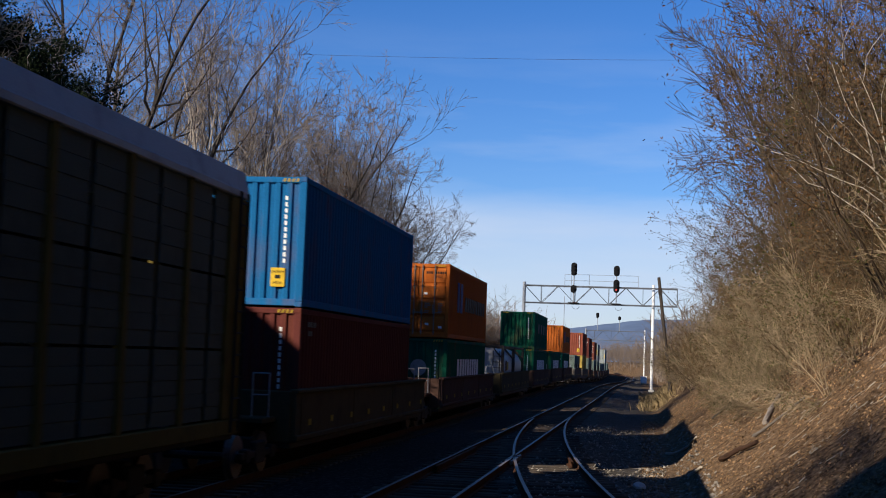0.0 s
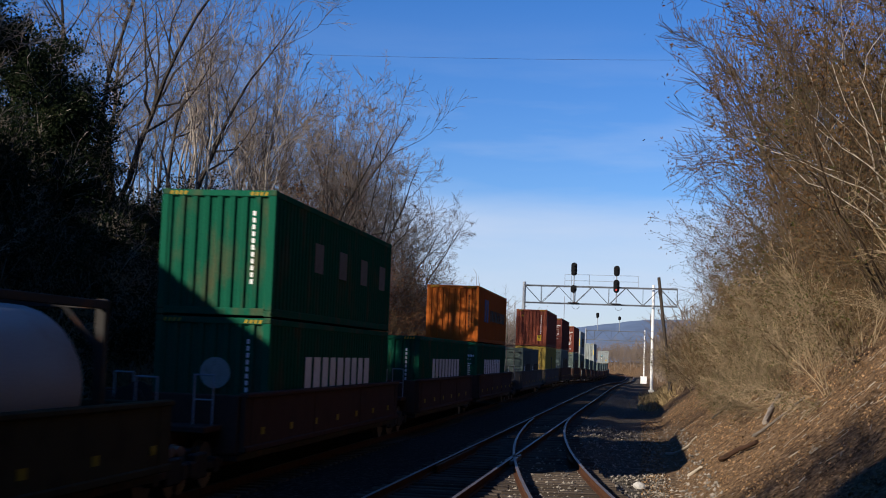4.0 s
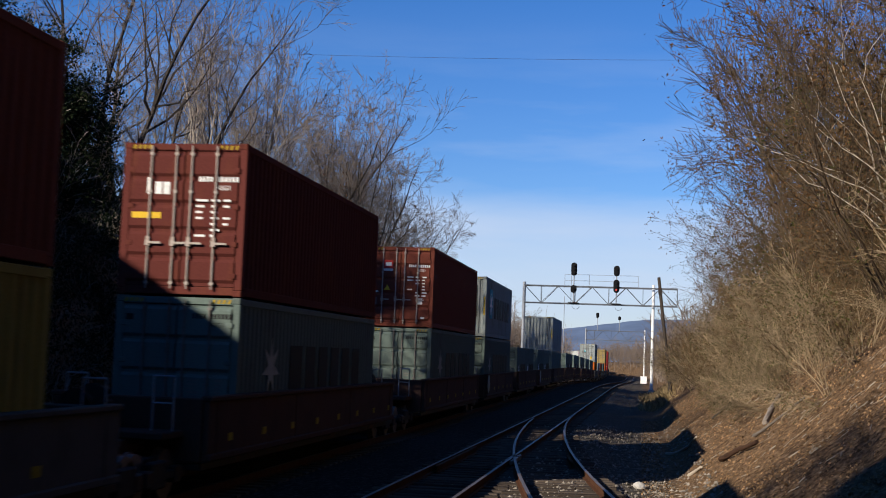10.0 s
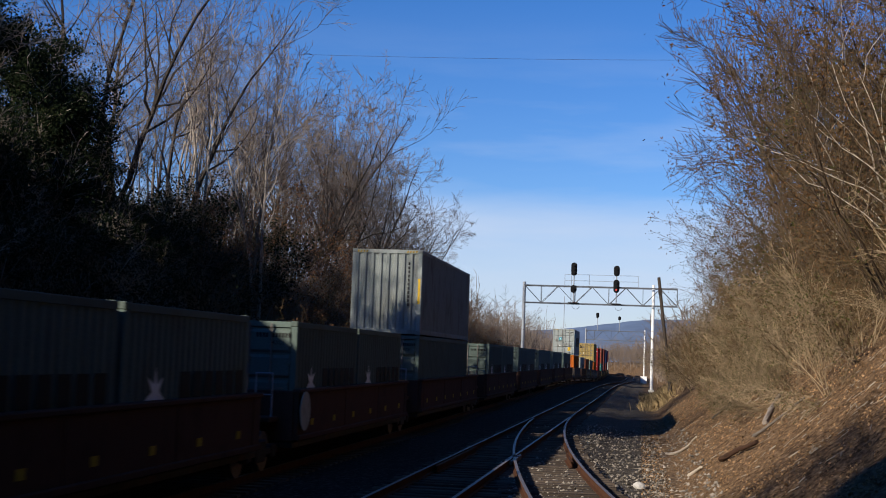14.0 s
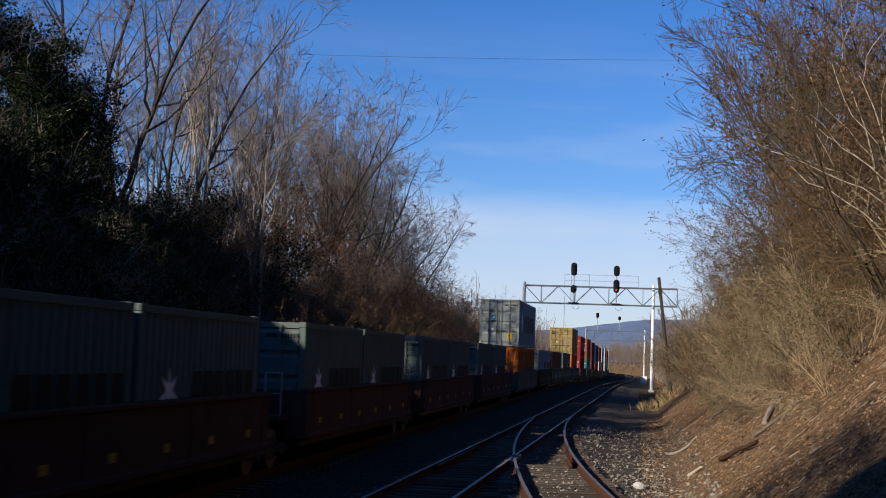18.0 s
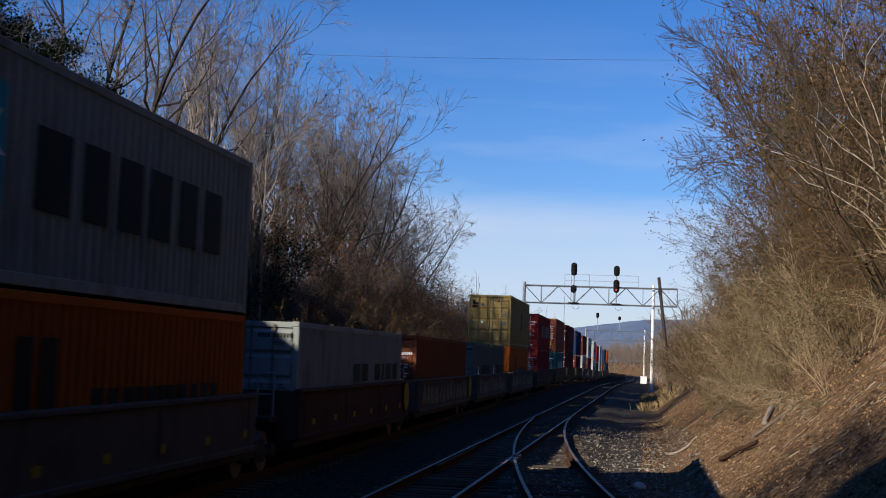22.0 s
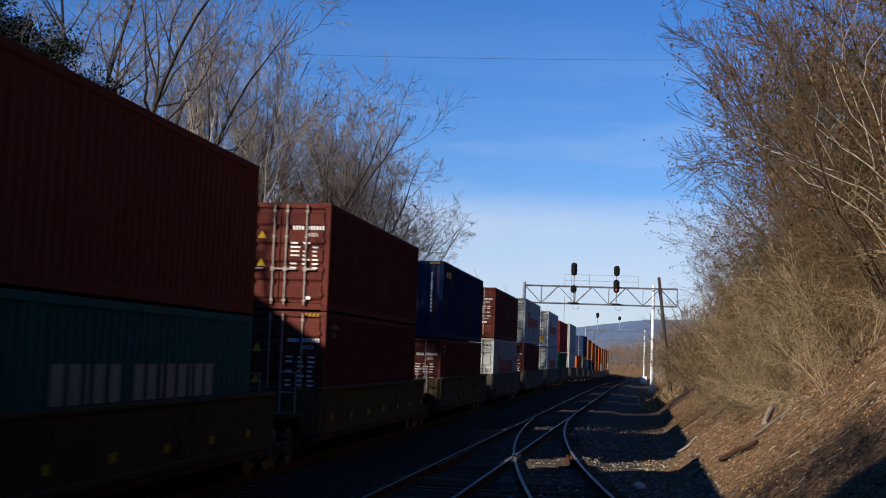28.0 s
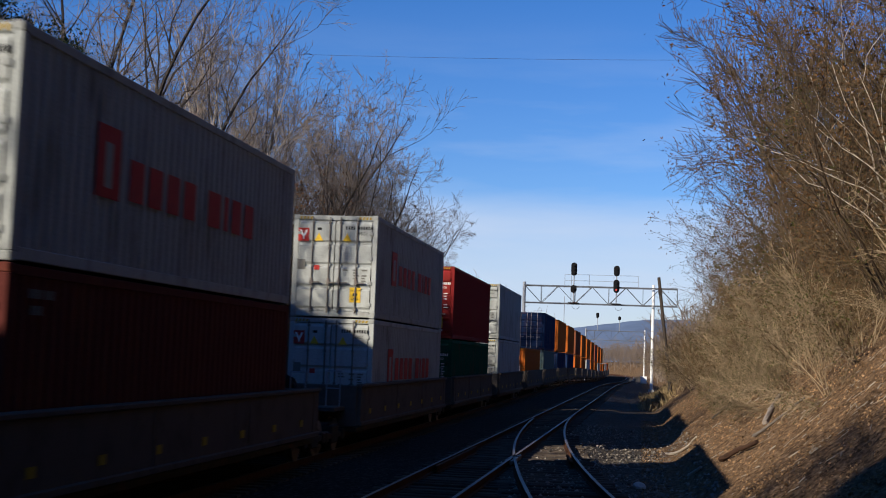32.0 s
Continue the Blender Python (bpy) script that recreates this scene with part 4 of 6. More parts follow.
def autorack():
    car = thing("autorack_car", "enclosed auto rack car with grey panels and yellow posts", "freight car")
    ln, hw = 27.4, 1.58
    h = ln / 2
    for sx in (-1, 1):
        for i in range(22):
            y0 = -h + 0.45 + i * (ln - 0.9) / 22
            for z0, z1 in ((1.35, 2.5), (2.54, 3.75), (3.79, 5.2)):

                def panel(bm, z0=z0, z1=z1):
                    w = (ln - 0.9) / 22 - 0.16
                    k = 5
                    line = [(-0.02, z0)]
                    for j in range(k):
                        a, b = z0 + (z1 - z0) * j / k, z0 + (z1 - z0) * (j + 1) / k
                        d = 0.012 + 0.012 * (j % 2)
                        line += [(d, a), (d, b - 0.014), (-0.006, b - 0.012), (-0.006, b)]
                    line.append((-0.02, z1))
                    p, q = [bm.verts.new((x, 0, z)) for x, z in line], [bm.verts.new((x, w, z)) for x, z in line]
                    for j in range(len(line)):
                        e = (j + 1) % len(line)
                        bm.faces.new((p[j], q[j], q[e], p[e]))
                    bm.faces.new(p), bm.faces.new(list(reversed(q)))
                    bmesh.ops.recalc_face_normals(bm, faces=bm.faces)

                part("side_panel", shared(("side_panel", z0), panel, rack_panel), rack_panel, car, at=pose(sx * (hw - 0.05), y0 + (0 if sx > 0 else (ln - 0.9) / 22 - 0.16), 0, 0, 0, 0 if sx > 0 else 180))
        post = shared("rack_post", lambda bm: box(bm, -0.06, 0.06, -0.09, 0.09, 1.2, 5.3, 0.015), rack_post)
        for i in range(0, 23, 2):
            part("side_post", post, rack_post, car, at=(sx * (hw - 0.04), -h + 0.38 + i * (ln - 0.9) / 22, 0))
        bm = bmesh.new()
        box(bm, -0.07, 0.075, h - 0.95, h - 0.05, 1.33, 5.18, 0.015)
        part("end_post", bm, rack_post, car, "dull yellow end panel", at=(sx * (hw - 0.05), 0, 0))
        bm = bmesh.new()
        box(bm, -0.08, 0.08, -h, h, 1.05, 1.32, 0.02)
        part("side_sill", bm, rack_post, car, at=(sx * (hw - 0.05), 0, 0))
        bm = bmesh.new()
        box(bm, -0.06, 0.06, -h, h, 5.2, 5.34, 0.02)
        part("top_rail", bm, rack_roof, car, at=(sx * (hw - 0.03), 0, 0))
        bm = bmesh.new()
        for x in (0.0, 0.42):
            tube(bm, (0, x, 1.1), (0, x, 5.3), 0.025, None, 6)
        for z in np.arange(1.3, 5.3, 0.38):
            tube(bm, (0, 0, z), (0, 0.42, z), 0.018, None, 5)
        part("ladder", bm, dark_steel, car, at=(sx * (hw + 0.06), h - 0.55, 0))
    bm = bmesh.new()
    prof = [(-1.6, 5.3), (-1.5, 5.7), (-0.9, 5.93), (0, 6.0), (0.9, 5.93), (1.5, 5.7), (1.6, 5.3)]
    a = [bm.verts.new((x, -h, z)) for x, z in prof]
    b = [bm.verts.new((x, h, z)) for x, z in prof]
    for i in range(6):
        bm.faces.new((a[i], b[i], b[i + 1], a[i + 1]))
    bm.faces.new(a), bm.faces.new(list(reversed(b)))
    part("roof", bm, rack_roof, car, "pale galvanised curved roof")
    bm = bmesh.new()
    box(bm, -1.5, 1.5, -h, h, 0.95, 1.1, 0.02)
    part("deck", bm, dark_steel, car)
    for sy in (-1, 1):
        for sx in (-1, 1):
            sheet_door = shared("end_door", lambda bm: wave(bm, 1.44, 4.1, 0.05, 0.24, "x"), rack_post)
            at = pose(0.02 if sx > 0 else -1.46, -h + 0.05, 1.15) if sy < 0 else pose(1.46 if sx > 0 else -0.02, h - 0.05, 1.15, 0, 0, 180)
            part("end_door", sheet_door, rack_post, car, at=at)
    for y in (-h + 3.2, h - 3.2):
        add_truck(car, y)
    TRAIN.append((car, 22.3 - h, 0.0))


LOW, HIGH = 2.591, 2.896
BASE = 0.59
# each load: near edge, well car colour, lower boxes, upper box; a box: (paint, height, near end, side lettering, sticker, words)
LOADS = [
    (27.7, "mustard", ("maroon", HIGH, "ribs", "side_number", "", "maroon corrugated container with a ribbed end in a well car"), ("blue", HIGH, "ribs", "", "yellow", "bright blue corrugated container with a yellow caution sticker")),
    (49.7, "rust", ("green", LOW, "ribs", "white_word", "disc", "dark green container with white lettering in a well car"), ("orange", HIGH, "doors", "blue_mark", "", "orange container with doors and a blue side emblem")),
    (70.9, "mustard", "tanks", None),
    (91.2, "rust", ("green", LOW, "ribs", "white_word", "disc", "dark green container with white lettering in a well car"), ("green", LOW, "ribs", "four", "", "green container with spaced pale side letters")),
    (109.2, "rust", ("green", LOW, "ribs", "white_word", "", "dark green container with large white side lettering"), None),
    (124.9, "rust", ("green", LOW, "doors", "white_word", "", "dark green container with large white side lettering"), ("orange", LOW, "ribs", "blue_mark", "", "orange corrugated container with a blue side emblem")),
    (148.5, "dull", "twenties", None),
    (168.6, "dull", ("yellow", HIGH, "ribs", "emblem", "", "dull yellow container with a dark side emblem"), ("brick", HIGH, "ribs", "side_column", "yellow", "brick red corrugated container with a yellow sticker")),
    (188.8, "rust", ("grey", HIGH, "doors", "star_low", "", "grey container with a pale star and dark lettering"), ("maroon", HIGH, "doors", "", "word", "maroon container with closed double doors")),
    (211.3, "rust", ("grey", HIGH, "doors", "star_low", "", "grey container with a pale star and dark lettering"), ("wine", HIGH, "doors", "", "red", "red-brown container with closed double doors")),
    (227.4, "rust", ("grey", HIGH, "doors", "star_low", "", "grey container with a pale star and dark lettering"), ("silver", HIGH, "ribs", "star", "", "pale grey ribbed container with a star and lettering")),
    (244.1, "rust", "twenties", None),
    (260.0, "rust", "twenties", None),
    (275.8, "rust", ("grey", LOW, "doors", "", "", "grey container in a well car"), ("silver", HIGH, "ribs", "", "", "pale grey ribbed container with yellow corner labels")),
    (296.4, "rust", "twenties", None),
    (312.2, "rust", "twenties", None),
    (328.2, "rust", "twenties", None),
    (344.0, "rust", "twenties", None),
    (359.6, "rust", "twenties", None),
    (379.3, "dull", ("orange", LOW, "ribs", "blue_low", "", "orange container with a blue side emblem in a well car"), ("silver", HIGH, "doors", "star", "teal", "pale grey container with doors, a star and dark lettering")),
    (395.6, "rust", ("silver", LOW, "doors", "dark_line", "", "dirty white container with dark side lettering")  , None),
    (410.8, "dull", ("brown", LOW, "doors", "", "", "rusty brown container in a well car"), None),
    (426.4, "dull", "twenties", None),
    (442.0, "dull", ("orange", LOW, "ribs", "blue_low", "", "orange container with a blue side emblem in a well car"), ("gold", HIGH, "doors", "emblem", "", "mustard yellow container with double doors and emblem")),
    (462.4, "rust", ("red", LOW, "doors", "", "", "red container in a well car"), ("red", LOW, "doors", "white_k", "", "red container with pale side lettering")),
    (482.6, "mustard", ("teal", LOW, "doors", "pale_word", "", "teal container with pale side lettering"), ("brick", HIGH, "doors", "side_number", "yellow", "brick red container with doors and yellow sticker")),
    (500.9, "mustard", ("maroon", HIGH, "doors", "side_number", "", "maroon container in a well car"), ("maroon", LOW, "doors", "", "", "maroon container with double doors")),
    (519.0, "mustard", ("maroon", LOW, "doors", "side_number", "", "dark brown container in a well car"), ("royal", HIGH, "ribs", "gold_mark", "", "royal blue ribbed container with a small yellow mark")),
    (536.7, "dull", ("white", HIGH, "doors", "red_low", "tall", "white container with red side lettering"), ("maroon", LOW, "doors", "side_number", "signs", "maroon container with double doors and warning signs")),
    (554.3, "dull", ("maroon", HIGH, "doors", "side_number", "", "maroon container in a well car"), ("white", HIGH, "doors", "red_word", "tall", "white container with red side lettering and emblem")),
    (575.6, "dull", ("white", HIGH, "doors", "red_low", "tall", "white container with red side lettering"), ("white", HIGH, "doors", "red_word", "tall", "white container with red side lettering and emblem")),
    (591.0, "dull", ("green", LOW, "doors", "", "", "dark green container in a well car"), ("red", HIGH, "doors", "", "yellow", "red container with double doors and a yellow sticker")),
    (607.9, "dull", ("white", HIGH, "doors", "", "", "dirty white container in a well car"), ("white", HIGH, "doors", "", "", "dirty white container with double doors")),
    (624.4, "dull", ("orange", LOW, "ribs", "", "", "orange container in a well car"), None),
    (640.6, "dull", ("grey", LOW, "doors", "", "", "grey container in a well car"), ("navy", HIGH, "doors", "", "", "navy blue container with double doors")),
    (657.4, "dull", ("navy", LOW, "doors", "", "", "dark blue container in a well car"), ("orange", HIGH, "doors", "", "", "orange container with double doors")),
    (673.6, "dull", ("navy", LOW, "doors", "", "", "dark blue container in a well car"), ("orange", HIGH, "ribs", "", "", "orange container on a second container")),
    (689.8, "dull", ("orange", LOW, "ribs", "", "", "orange container in a well car"), ("brown", HIGH, "ribs", "", "", "brown container on a second container")),
    (706.0, "dull", ("orange", LOW, "doors", "", "", "orange container in a well car"), ("orange", HIGH, "ribs", "", "", "orange container on a second container")),
]
for i in range(9):
    LOADS.append((722.2 + 16.2 * i, "dull", (("white", "orange", "orange")[i % 3], LOW, "ribs", "", "", "container in a well car far down the train"), (("orange", "orange", "brick", "orange")[i % 4], HIGH, "ribs", "", "", "orange or red container on a second container") if i < 5 else None))
FORTY, TWENTY = 12.36, 6.06


def train():
    autorack()
    n = len(LOADS)
    for i, (s, tone, lower, upper) in enumerate(LOADS):
        size = 13.6 if i == 0 else FORTY
        rear = s + size
        back = LOADS[i - 1][0] + (13.6 if i == 1 else FORTY) if i else 22.3
        ahead = LOADS[i + 1][0] if i + 1 < n else rear + 4
        g0, g1 = s - back, ahead - rear
        o0, o1 = (0.35 if g0 < 5 else min(2.2, g0 / 2 - 1.9)), (0.35 if g1 < 5 else min(2.2, g1 / 2 - 1.9))
        trucks = []
        if g0 >= 5:
            trucks.append(s - o0 - 1.25)
        if g1 >= 5:
            trucks.append(rear + o1 + 1.25)
        else:
            trucks.append(rear + g1 / 2)
        words = {"mustard": "dirty yellow well car", "rust": "rusty red well car", "dull": "faded brown well car"}[tone] + " with deep ribbed side sills"
        well_car(s - o0, rear + o1, tone, words, g0 - 2 * o0, g1 - 2 * o1, trucks, disc="pale" if i in (10, 12) else "yellow" if i in (20, 21) else "", tag=i in (21, 22, 23))
        fine = s < 640
        z = BASE
        if lower == "tanks":
            for k in range(2):
                TRAIN.append((tank_container("white tank in a dark twenty-foot frame on a well car", k == 0), s + 3.05 + k * 6.2, z))
        elif lower == "twenties":
            for k in range(2):
                ob = container("short grey container with a star and dark side lettering", "grey", TWENTY, LOW, "doors", "star20", "", True, "short containers on the train")
                TRAIN.append((ob, s + TWENTY / 2 + k * (FORTY - TWENTY), z))
        else:
            p, h, end, logo, st, text = lower
            TRAIN.append((container(text, p, size, h, end, logo, st, fine), s + size / 2, z))
            z += h + 0.02
        if upper:
            p, h, end, logo, st, text = upper
            TRAIN.append((container(text, p, size, h, end, logo, st, fine), s + size / 2, z))


train()
for ob, s, z in TRAIN:
    ob.matrix_basis = track_pose(s, z)


def motions():
    """The whole train rolls towards the camera and past it."""
    times = [2.0 * i for i in range(17)]
    for ob, s, z in TRAIN:
        walk(ob, [(t, track_pose(s - run(t), z)) for t in times])


# ---- signal bridges, pole, wire ----
def signal_head(parent, x, y, z, lit, lamps=2):
    bm = bmesh.new()
    n = 20
    w, hgt = 0.30, 0.26 * lamps / 2 + 0.26
    ring0, ring1 = [], []
    for i in range(n):
        a = i * math.tau / n
        ox, oz = w * math.cos(a), w * math.sin(a) + (hgt - w if math.sin(a) > 0 else -(hgt - w))
        ring0.append(bm.verts.new((x + ox, y - 0.06, z + oz)))
        ring1.append(bm.verts.new((x + ox, y + 0.02, z + oz)))
    bm.faces.new(ring0), bm.faces.new(list(reversed(ring1)))
    for i in range(n):
        bm.faces.new((ring0[i], ring1[i], ring1[(i + 1) % n], ring0[(i + 1) % n]))
    head = part("signal_head", bm, black_paint, parent, "black oval signal backing plate")
    for i in range(lamps):
        zz = z + (i - (lamps - 1) / 2) * 0.36
        bm = bmesh.new()
        tube(bm, (x, y - 0.34, zz), (x, y - 0.05, zz), 0.12, None, 14)
        part("lamp_hood", bm, black_paint, head)
        if lit and i == 0:
            bm = bmesh.new()
            tube(bm, (x, y - 0.36, zz), (x, y - 0.345, zz), 0.10, None, 14)
            part("lens", bm, red_light, head, "lit red signal lens")


def bridge(name_words, y, x0, x1, base0, base1, low, high, depth=1.0):
    """A steel signal bridge: two posts and a box truss with lacing."""
    br = thing("signal_bridge", name_words, "signal bridge")
    bm = bmesh.new()
    tube(bm, (x0, y, base0 - 0.6), (x0, y, high + 0.35), 0.17, 0.16, 14)
    part("post", bm, steel, br)
    bm = bmesh.new()
    tube(bm, (x1, y, base1 - 0.8), (x1, y, high + 0.35), 0.15, 0.14, 14)
    part("post", bm, white_paint, br, "pale painted steel post")
    for x, b in ((x0, base0), (x1, base1)):
        bm = bmesh.new()
        box(bm, x - 0.28, x + 0.28, y - 0.28, y + 0.28, b - 1.6, b - 0.55, 0.03)
        part("footing", bm, concrete, br)
    a, b = x0 + 0.05, x1 + 2.3 * (y < 200)
    for z in (low, high):
        for yy in (y - depth / 2, y + depth / 2):
            bm = bmesh.new()
            box(bm, a, b, yy - 0.05, yy + 0.05, z - 0.06, z + 0.06, 0.01)
            part("chord", bm, bridge_steel, br)
    n = 9 if y < 200 else 7
    for yy in (y - depth / 2, y + depth / 2):
        for i in range(n):
            u, v = a + (b - a) * i / n, a + (b - a) * (i + 1) / n
            bm = bmesh.new()
            p, q = ((u, yy, low), (v, yy, high)) if i % 2 else ((u, yy, high), (v, yy, low))
            tube(bm, p, q, 0.032, None, 6)
            part("diagonal", bm, bridge_steel, br)
            if i % 2 == 0:
                bm = bmesh.new()
                tube(bm, (v, yy, low), (v, yy, high), 0.028, None, 6)
                part("strut", bm, bridge_steel, br)
    for i in range(n + 1):
        u = a + (b - a) * i / n
        bm = bmesh.new()
        tube(bm, (u, y - depth / 2, low), (u, y + depth / 2, low), 0.03, None, 6)
        part("cross_bar", bm, steel, br)
    return br


def signals():
    y = 128.0
    br = bridge("galvanised steel signal bridge over the tracks", y, -11.55, 1.12, grade(y) - 0.3, 0.45, 8.02, 9.72)
    # masts and heads
    for x, spec in ((-6.64, ((11.4, False, 3), (9.45, False, 1))), (-2.48, ((11.32, False, 2), (9.82, True, 3)))):
        bm = bmesh.new()
        tube(bm, (x, y - 0.6, 7.9), (x, y - 0.6, 11.6), 0.055, None, 8)
        part("mast", bm, steel, br)
        for z, lit, k in spec:
            signal_head(br, x, y - 0.7, z, lit, k)
        bm = bmesh.new()
        box(bm, x - 0.5, x + 0.5, y - 0.95, y - 0.5, 8.05, 8.13, 0.01)
        part("service_platform", bm, dark_steel, br)
        bm = bmesh.new()
        pts = [(x + 0.25 + 0.35 * math.cos(t), y - 0.7, 7.75 + 0.28 * math.sin(t)) for t in np.linspace(math.pi, math.tau, 7)]
        for p, q in zip(pts, pts[1:]):
            tube(bm, p, q, 0.02, None, 5)
        part("cable_loop", bm, dark_steel, br)
    # walkway railing over the truss
    for z in (10.35, 10.95):
        bm = bmesh.new()
        tube(bm, (-7.6, y + 0.6, z), (-0.35, y + 0.6, z), 0.02, None, 6)
        part("walkway_rail", bm, steel, br)
    for x in np.linspace(-7.6, -0.35, 4):
        bm = bmesh.new()
        tube(bm, (x, y + 0.6, 9.6), (x, y + 0.6, 10.95), 0.02, None, 6)
        part("railing_post", bm, steel, br)
    bm = bmesh.new()
    tube(bm, (-6.95, y + 0.6, 8.0), (-6.95, y + 0.6, 11.6), 0.025, None, 6)
    part("railing_post", bm, steel, br)
    y = 256.0
    z = grade(y)
    br = bridge("second signal bridge further down the line", y, -10.7, 0.75, z - 0.3, z + 0.1, 6.5, 8.35)
    for x, zz, k in ((-8.48, 11.3, 2), (-4.2, 10.85, 1)):
        bm = bmesh.new()
        tube(bm, (x, y - 0.6, 8.3), (x, y - 0.6, zz), 0.06, None, 8)
        part("mast", bm, steel, br)
        signal_head(br, x, y - 0.7, zz, False, k)
    cab = thing("signal_cabinet", "small white equipment cabinet beside the line", "cabinet", pose(0.72, 249, grade(249) - 0.34))
    bm = bmesh.new()
    box(bm, -0.6, 0.6, -0.5, 0.5, 0, 1.3, 0.03)
    box(bm, -0.68, 0.68, -0.58, 0.58, 1.3, 1.38, 0.02)
    part("body", bm, white_paint, cab)
    bm = bmesh.new()
    box(bm, -0.5, 0.5, -0.525, -0.5, 0.12, 1.2, 0.01)
    part("door", bm, white_paint, cab)
    # mast with antenna seen between the bridges
    mast = thing("radio_mast", "thin grey antenna mast behind the first signal bridge", "mast", pose(-11.2, 190, grade(190) - 0.2))
    bm = bmesh.new()
    tube(bm, (0, 0, 0), (0, 0, 12.5), 0.06, 0.04, 8)
    part("pole", bm, steel, mast)


def pole():
    y, x = 84.0, 2.02
    z = ground_z(x, y)
    ob = thing("telegraph_pole", "dark leaning wooden telegraph pole on the bank", "utility pole", pose(x, y, z - 0.3, 0, -7.0, 0))
    bm = bmesh.new()
    tube(bm, (0, 0, 0), (0, 0, 8.0), 0.125, 0.10, 12)
    part("pole", bm, pole_wood, ob)
    bm = bmesh.new()
    box(bm, -0.13, 0.13, -0.2, -0.12, 6.9, 7.3, 0.01)
    part("plate", bm, dark_steel, ob)


def wire():
    bm = bmesh.new()
    pts = []
    for i in range(33):
        u = i / 32
        pts.append(Vector((-42 + 62 * u, 80, 22.35 - 0.9 * u - 4 * 0.55 * u * (1 - u))))
    for p, q in zip(pts, pts[1:]):
        tube(bm, p, q, 0.009, None, 5)
    me = mesh_from(bm, "overhead_wire", dark_steel)
    tagged(new("overhead_wire", me), "thin dark power line crossing high over the tracks", "cable")


    for x, z in ((-42, 22.35), (20, 21.45)):
        ob = thing("power_pole", "tall wooden power pole carrying the line", "utility pole", pose(x, 80.2, ground_z(x, 80) - 0.3))
        bm = bmesh.new()
        h = z - ground_z(x, 80) + 0.3
        tube(bm, (0, 0, 0), (0, 0, h), 0.2, 0.14, 10)
        part("pole", bm, pole_wood, ob)
        bm = bmesh.new()
        box(bm, -0.06, 0.06, -0.35, 0.2, h - 0.14, h - 0.02, 0.01)
        part("bracket", bm, dark_steel, ob)


signals()
pole()
wire()


# ---- distance ----
def hills():
    # blue of the distant haze is put into the ridge's base colour
    m = material("far wooded ridge, haze in its blue", (0.12, 0.165, 0.25), 1.0, 0, (0.095, 0.13, 0.20), 0.004, 0.6, 0.02, 0)
    bm = bmesh.new()
    rows = []
    for k, (yy, f) in enumerate(((2300, 0.0), (2500, 0.6), (2700, 1.0), (3200, 0.9))):
        row = []
        for i in range(121):
            x = -1500 + i * 25
            h = 46 + 44 * math.exp(-((x - 60) / 240.0) ** 2) + 7 * noise.noise((x * 0.006, 3, 0)) + 3 * noise.noise((x * 0.03, 1, 0))
            row.append(bm.verts.new((x, yy, -8 + f * (h + 8))))
        rows.append(row)
    for a, b in zip(rows, rows[1:]):
        for i in range(120):
            bm.faces.new((a[i], a[i + 1], b[i + 1], b[i]))
    tagged(new("backdrop", mesh_from(bm, "backdrop", m)), "distant wooded ridge on the horizon, coloured blue as by haze", "hills", kind="structure")


hills()


# ---- plants ----
def sprout(rng, start, way, length, radius, depth, spec, lines):
    """A branch as a bending line with its side branches; lines collects (points, radii, depth)."""
    steps = spec["steps"][depth]
    p, d = np.array(start, float), np.array(way, float)
    d /= np.linalg.norm(d)
    pts, rad = [p.copy()], [radius]
    for i in range(steps):
        d = d + rng.normal(0, spec["bend"][depth], 3) + np.array((0, 0, spec["rise"][depth]))
        d /= np.linalg.norm(d)
        p = p + d * length / steps
        pts.append(p.copy())
        rad.append(max(spec["thin"], radius * (1 - (i + 1) / steps * spec["taper"])))
    lines.append((pts, rad, depth))
    if depth + 1 >= len(spec["steps"]):
        return
    for j in range(spec["count"][depth]):
        u = rng.uniform(spec["first"][depth], 1.0)
        k = min(steps - 1, int(u * steps))
        f = u * steps - k
        at = pts[k] * (1 - f) + pts[k + 1] * f
        along = pts[k + 1] - pts[k]
        along = along / np.linalg.norm(along)
        side = rng.normal(0, 1, 3)
        side -= along * side.dot(along)
        side /= np.linalg.norm(side) + 1e-9
        a = spec["angle"][depth] * rng.uniform(0.7, 1.3)
        new_way = along * math.cos(a) + side * math.sin(a)
        r = rad[k] * spec["thick"][depth]
        sprout(rng, at, new_way, length * spec["ratio"][depth] * rng.uniform(0.6, 1.2) * (1.15 - 0.5 * u), r, depth + 1, spec, lines)


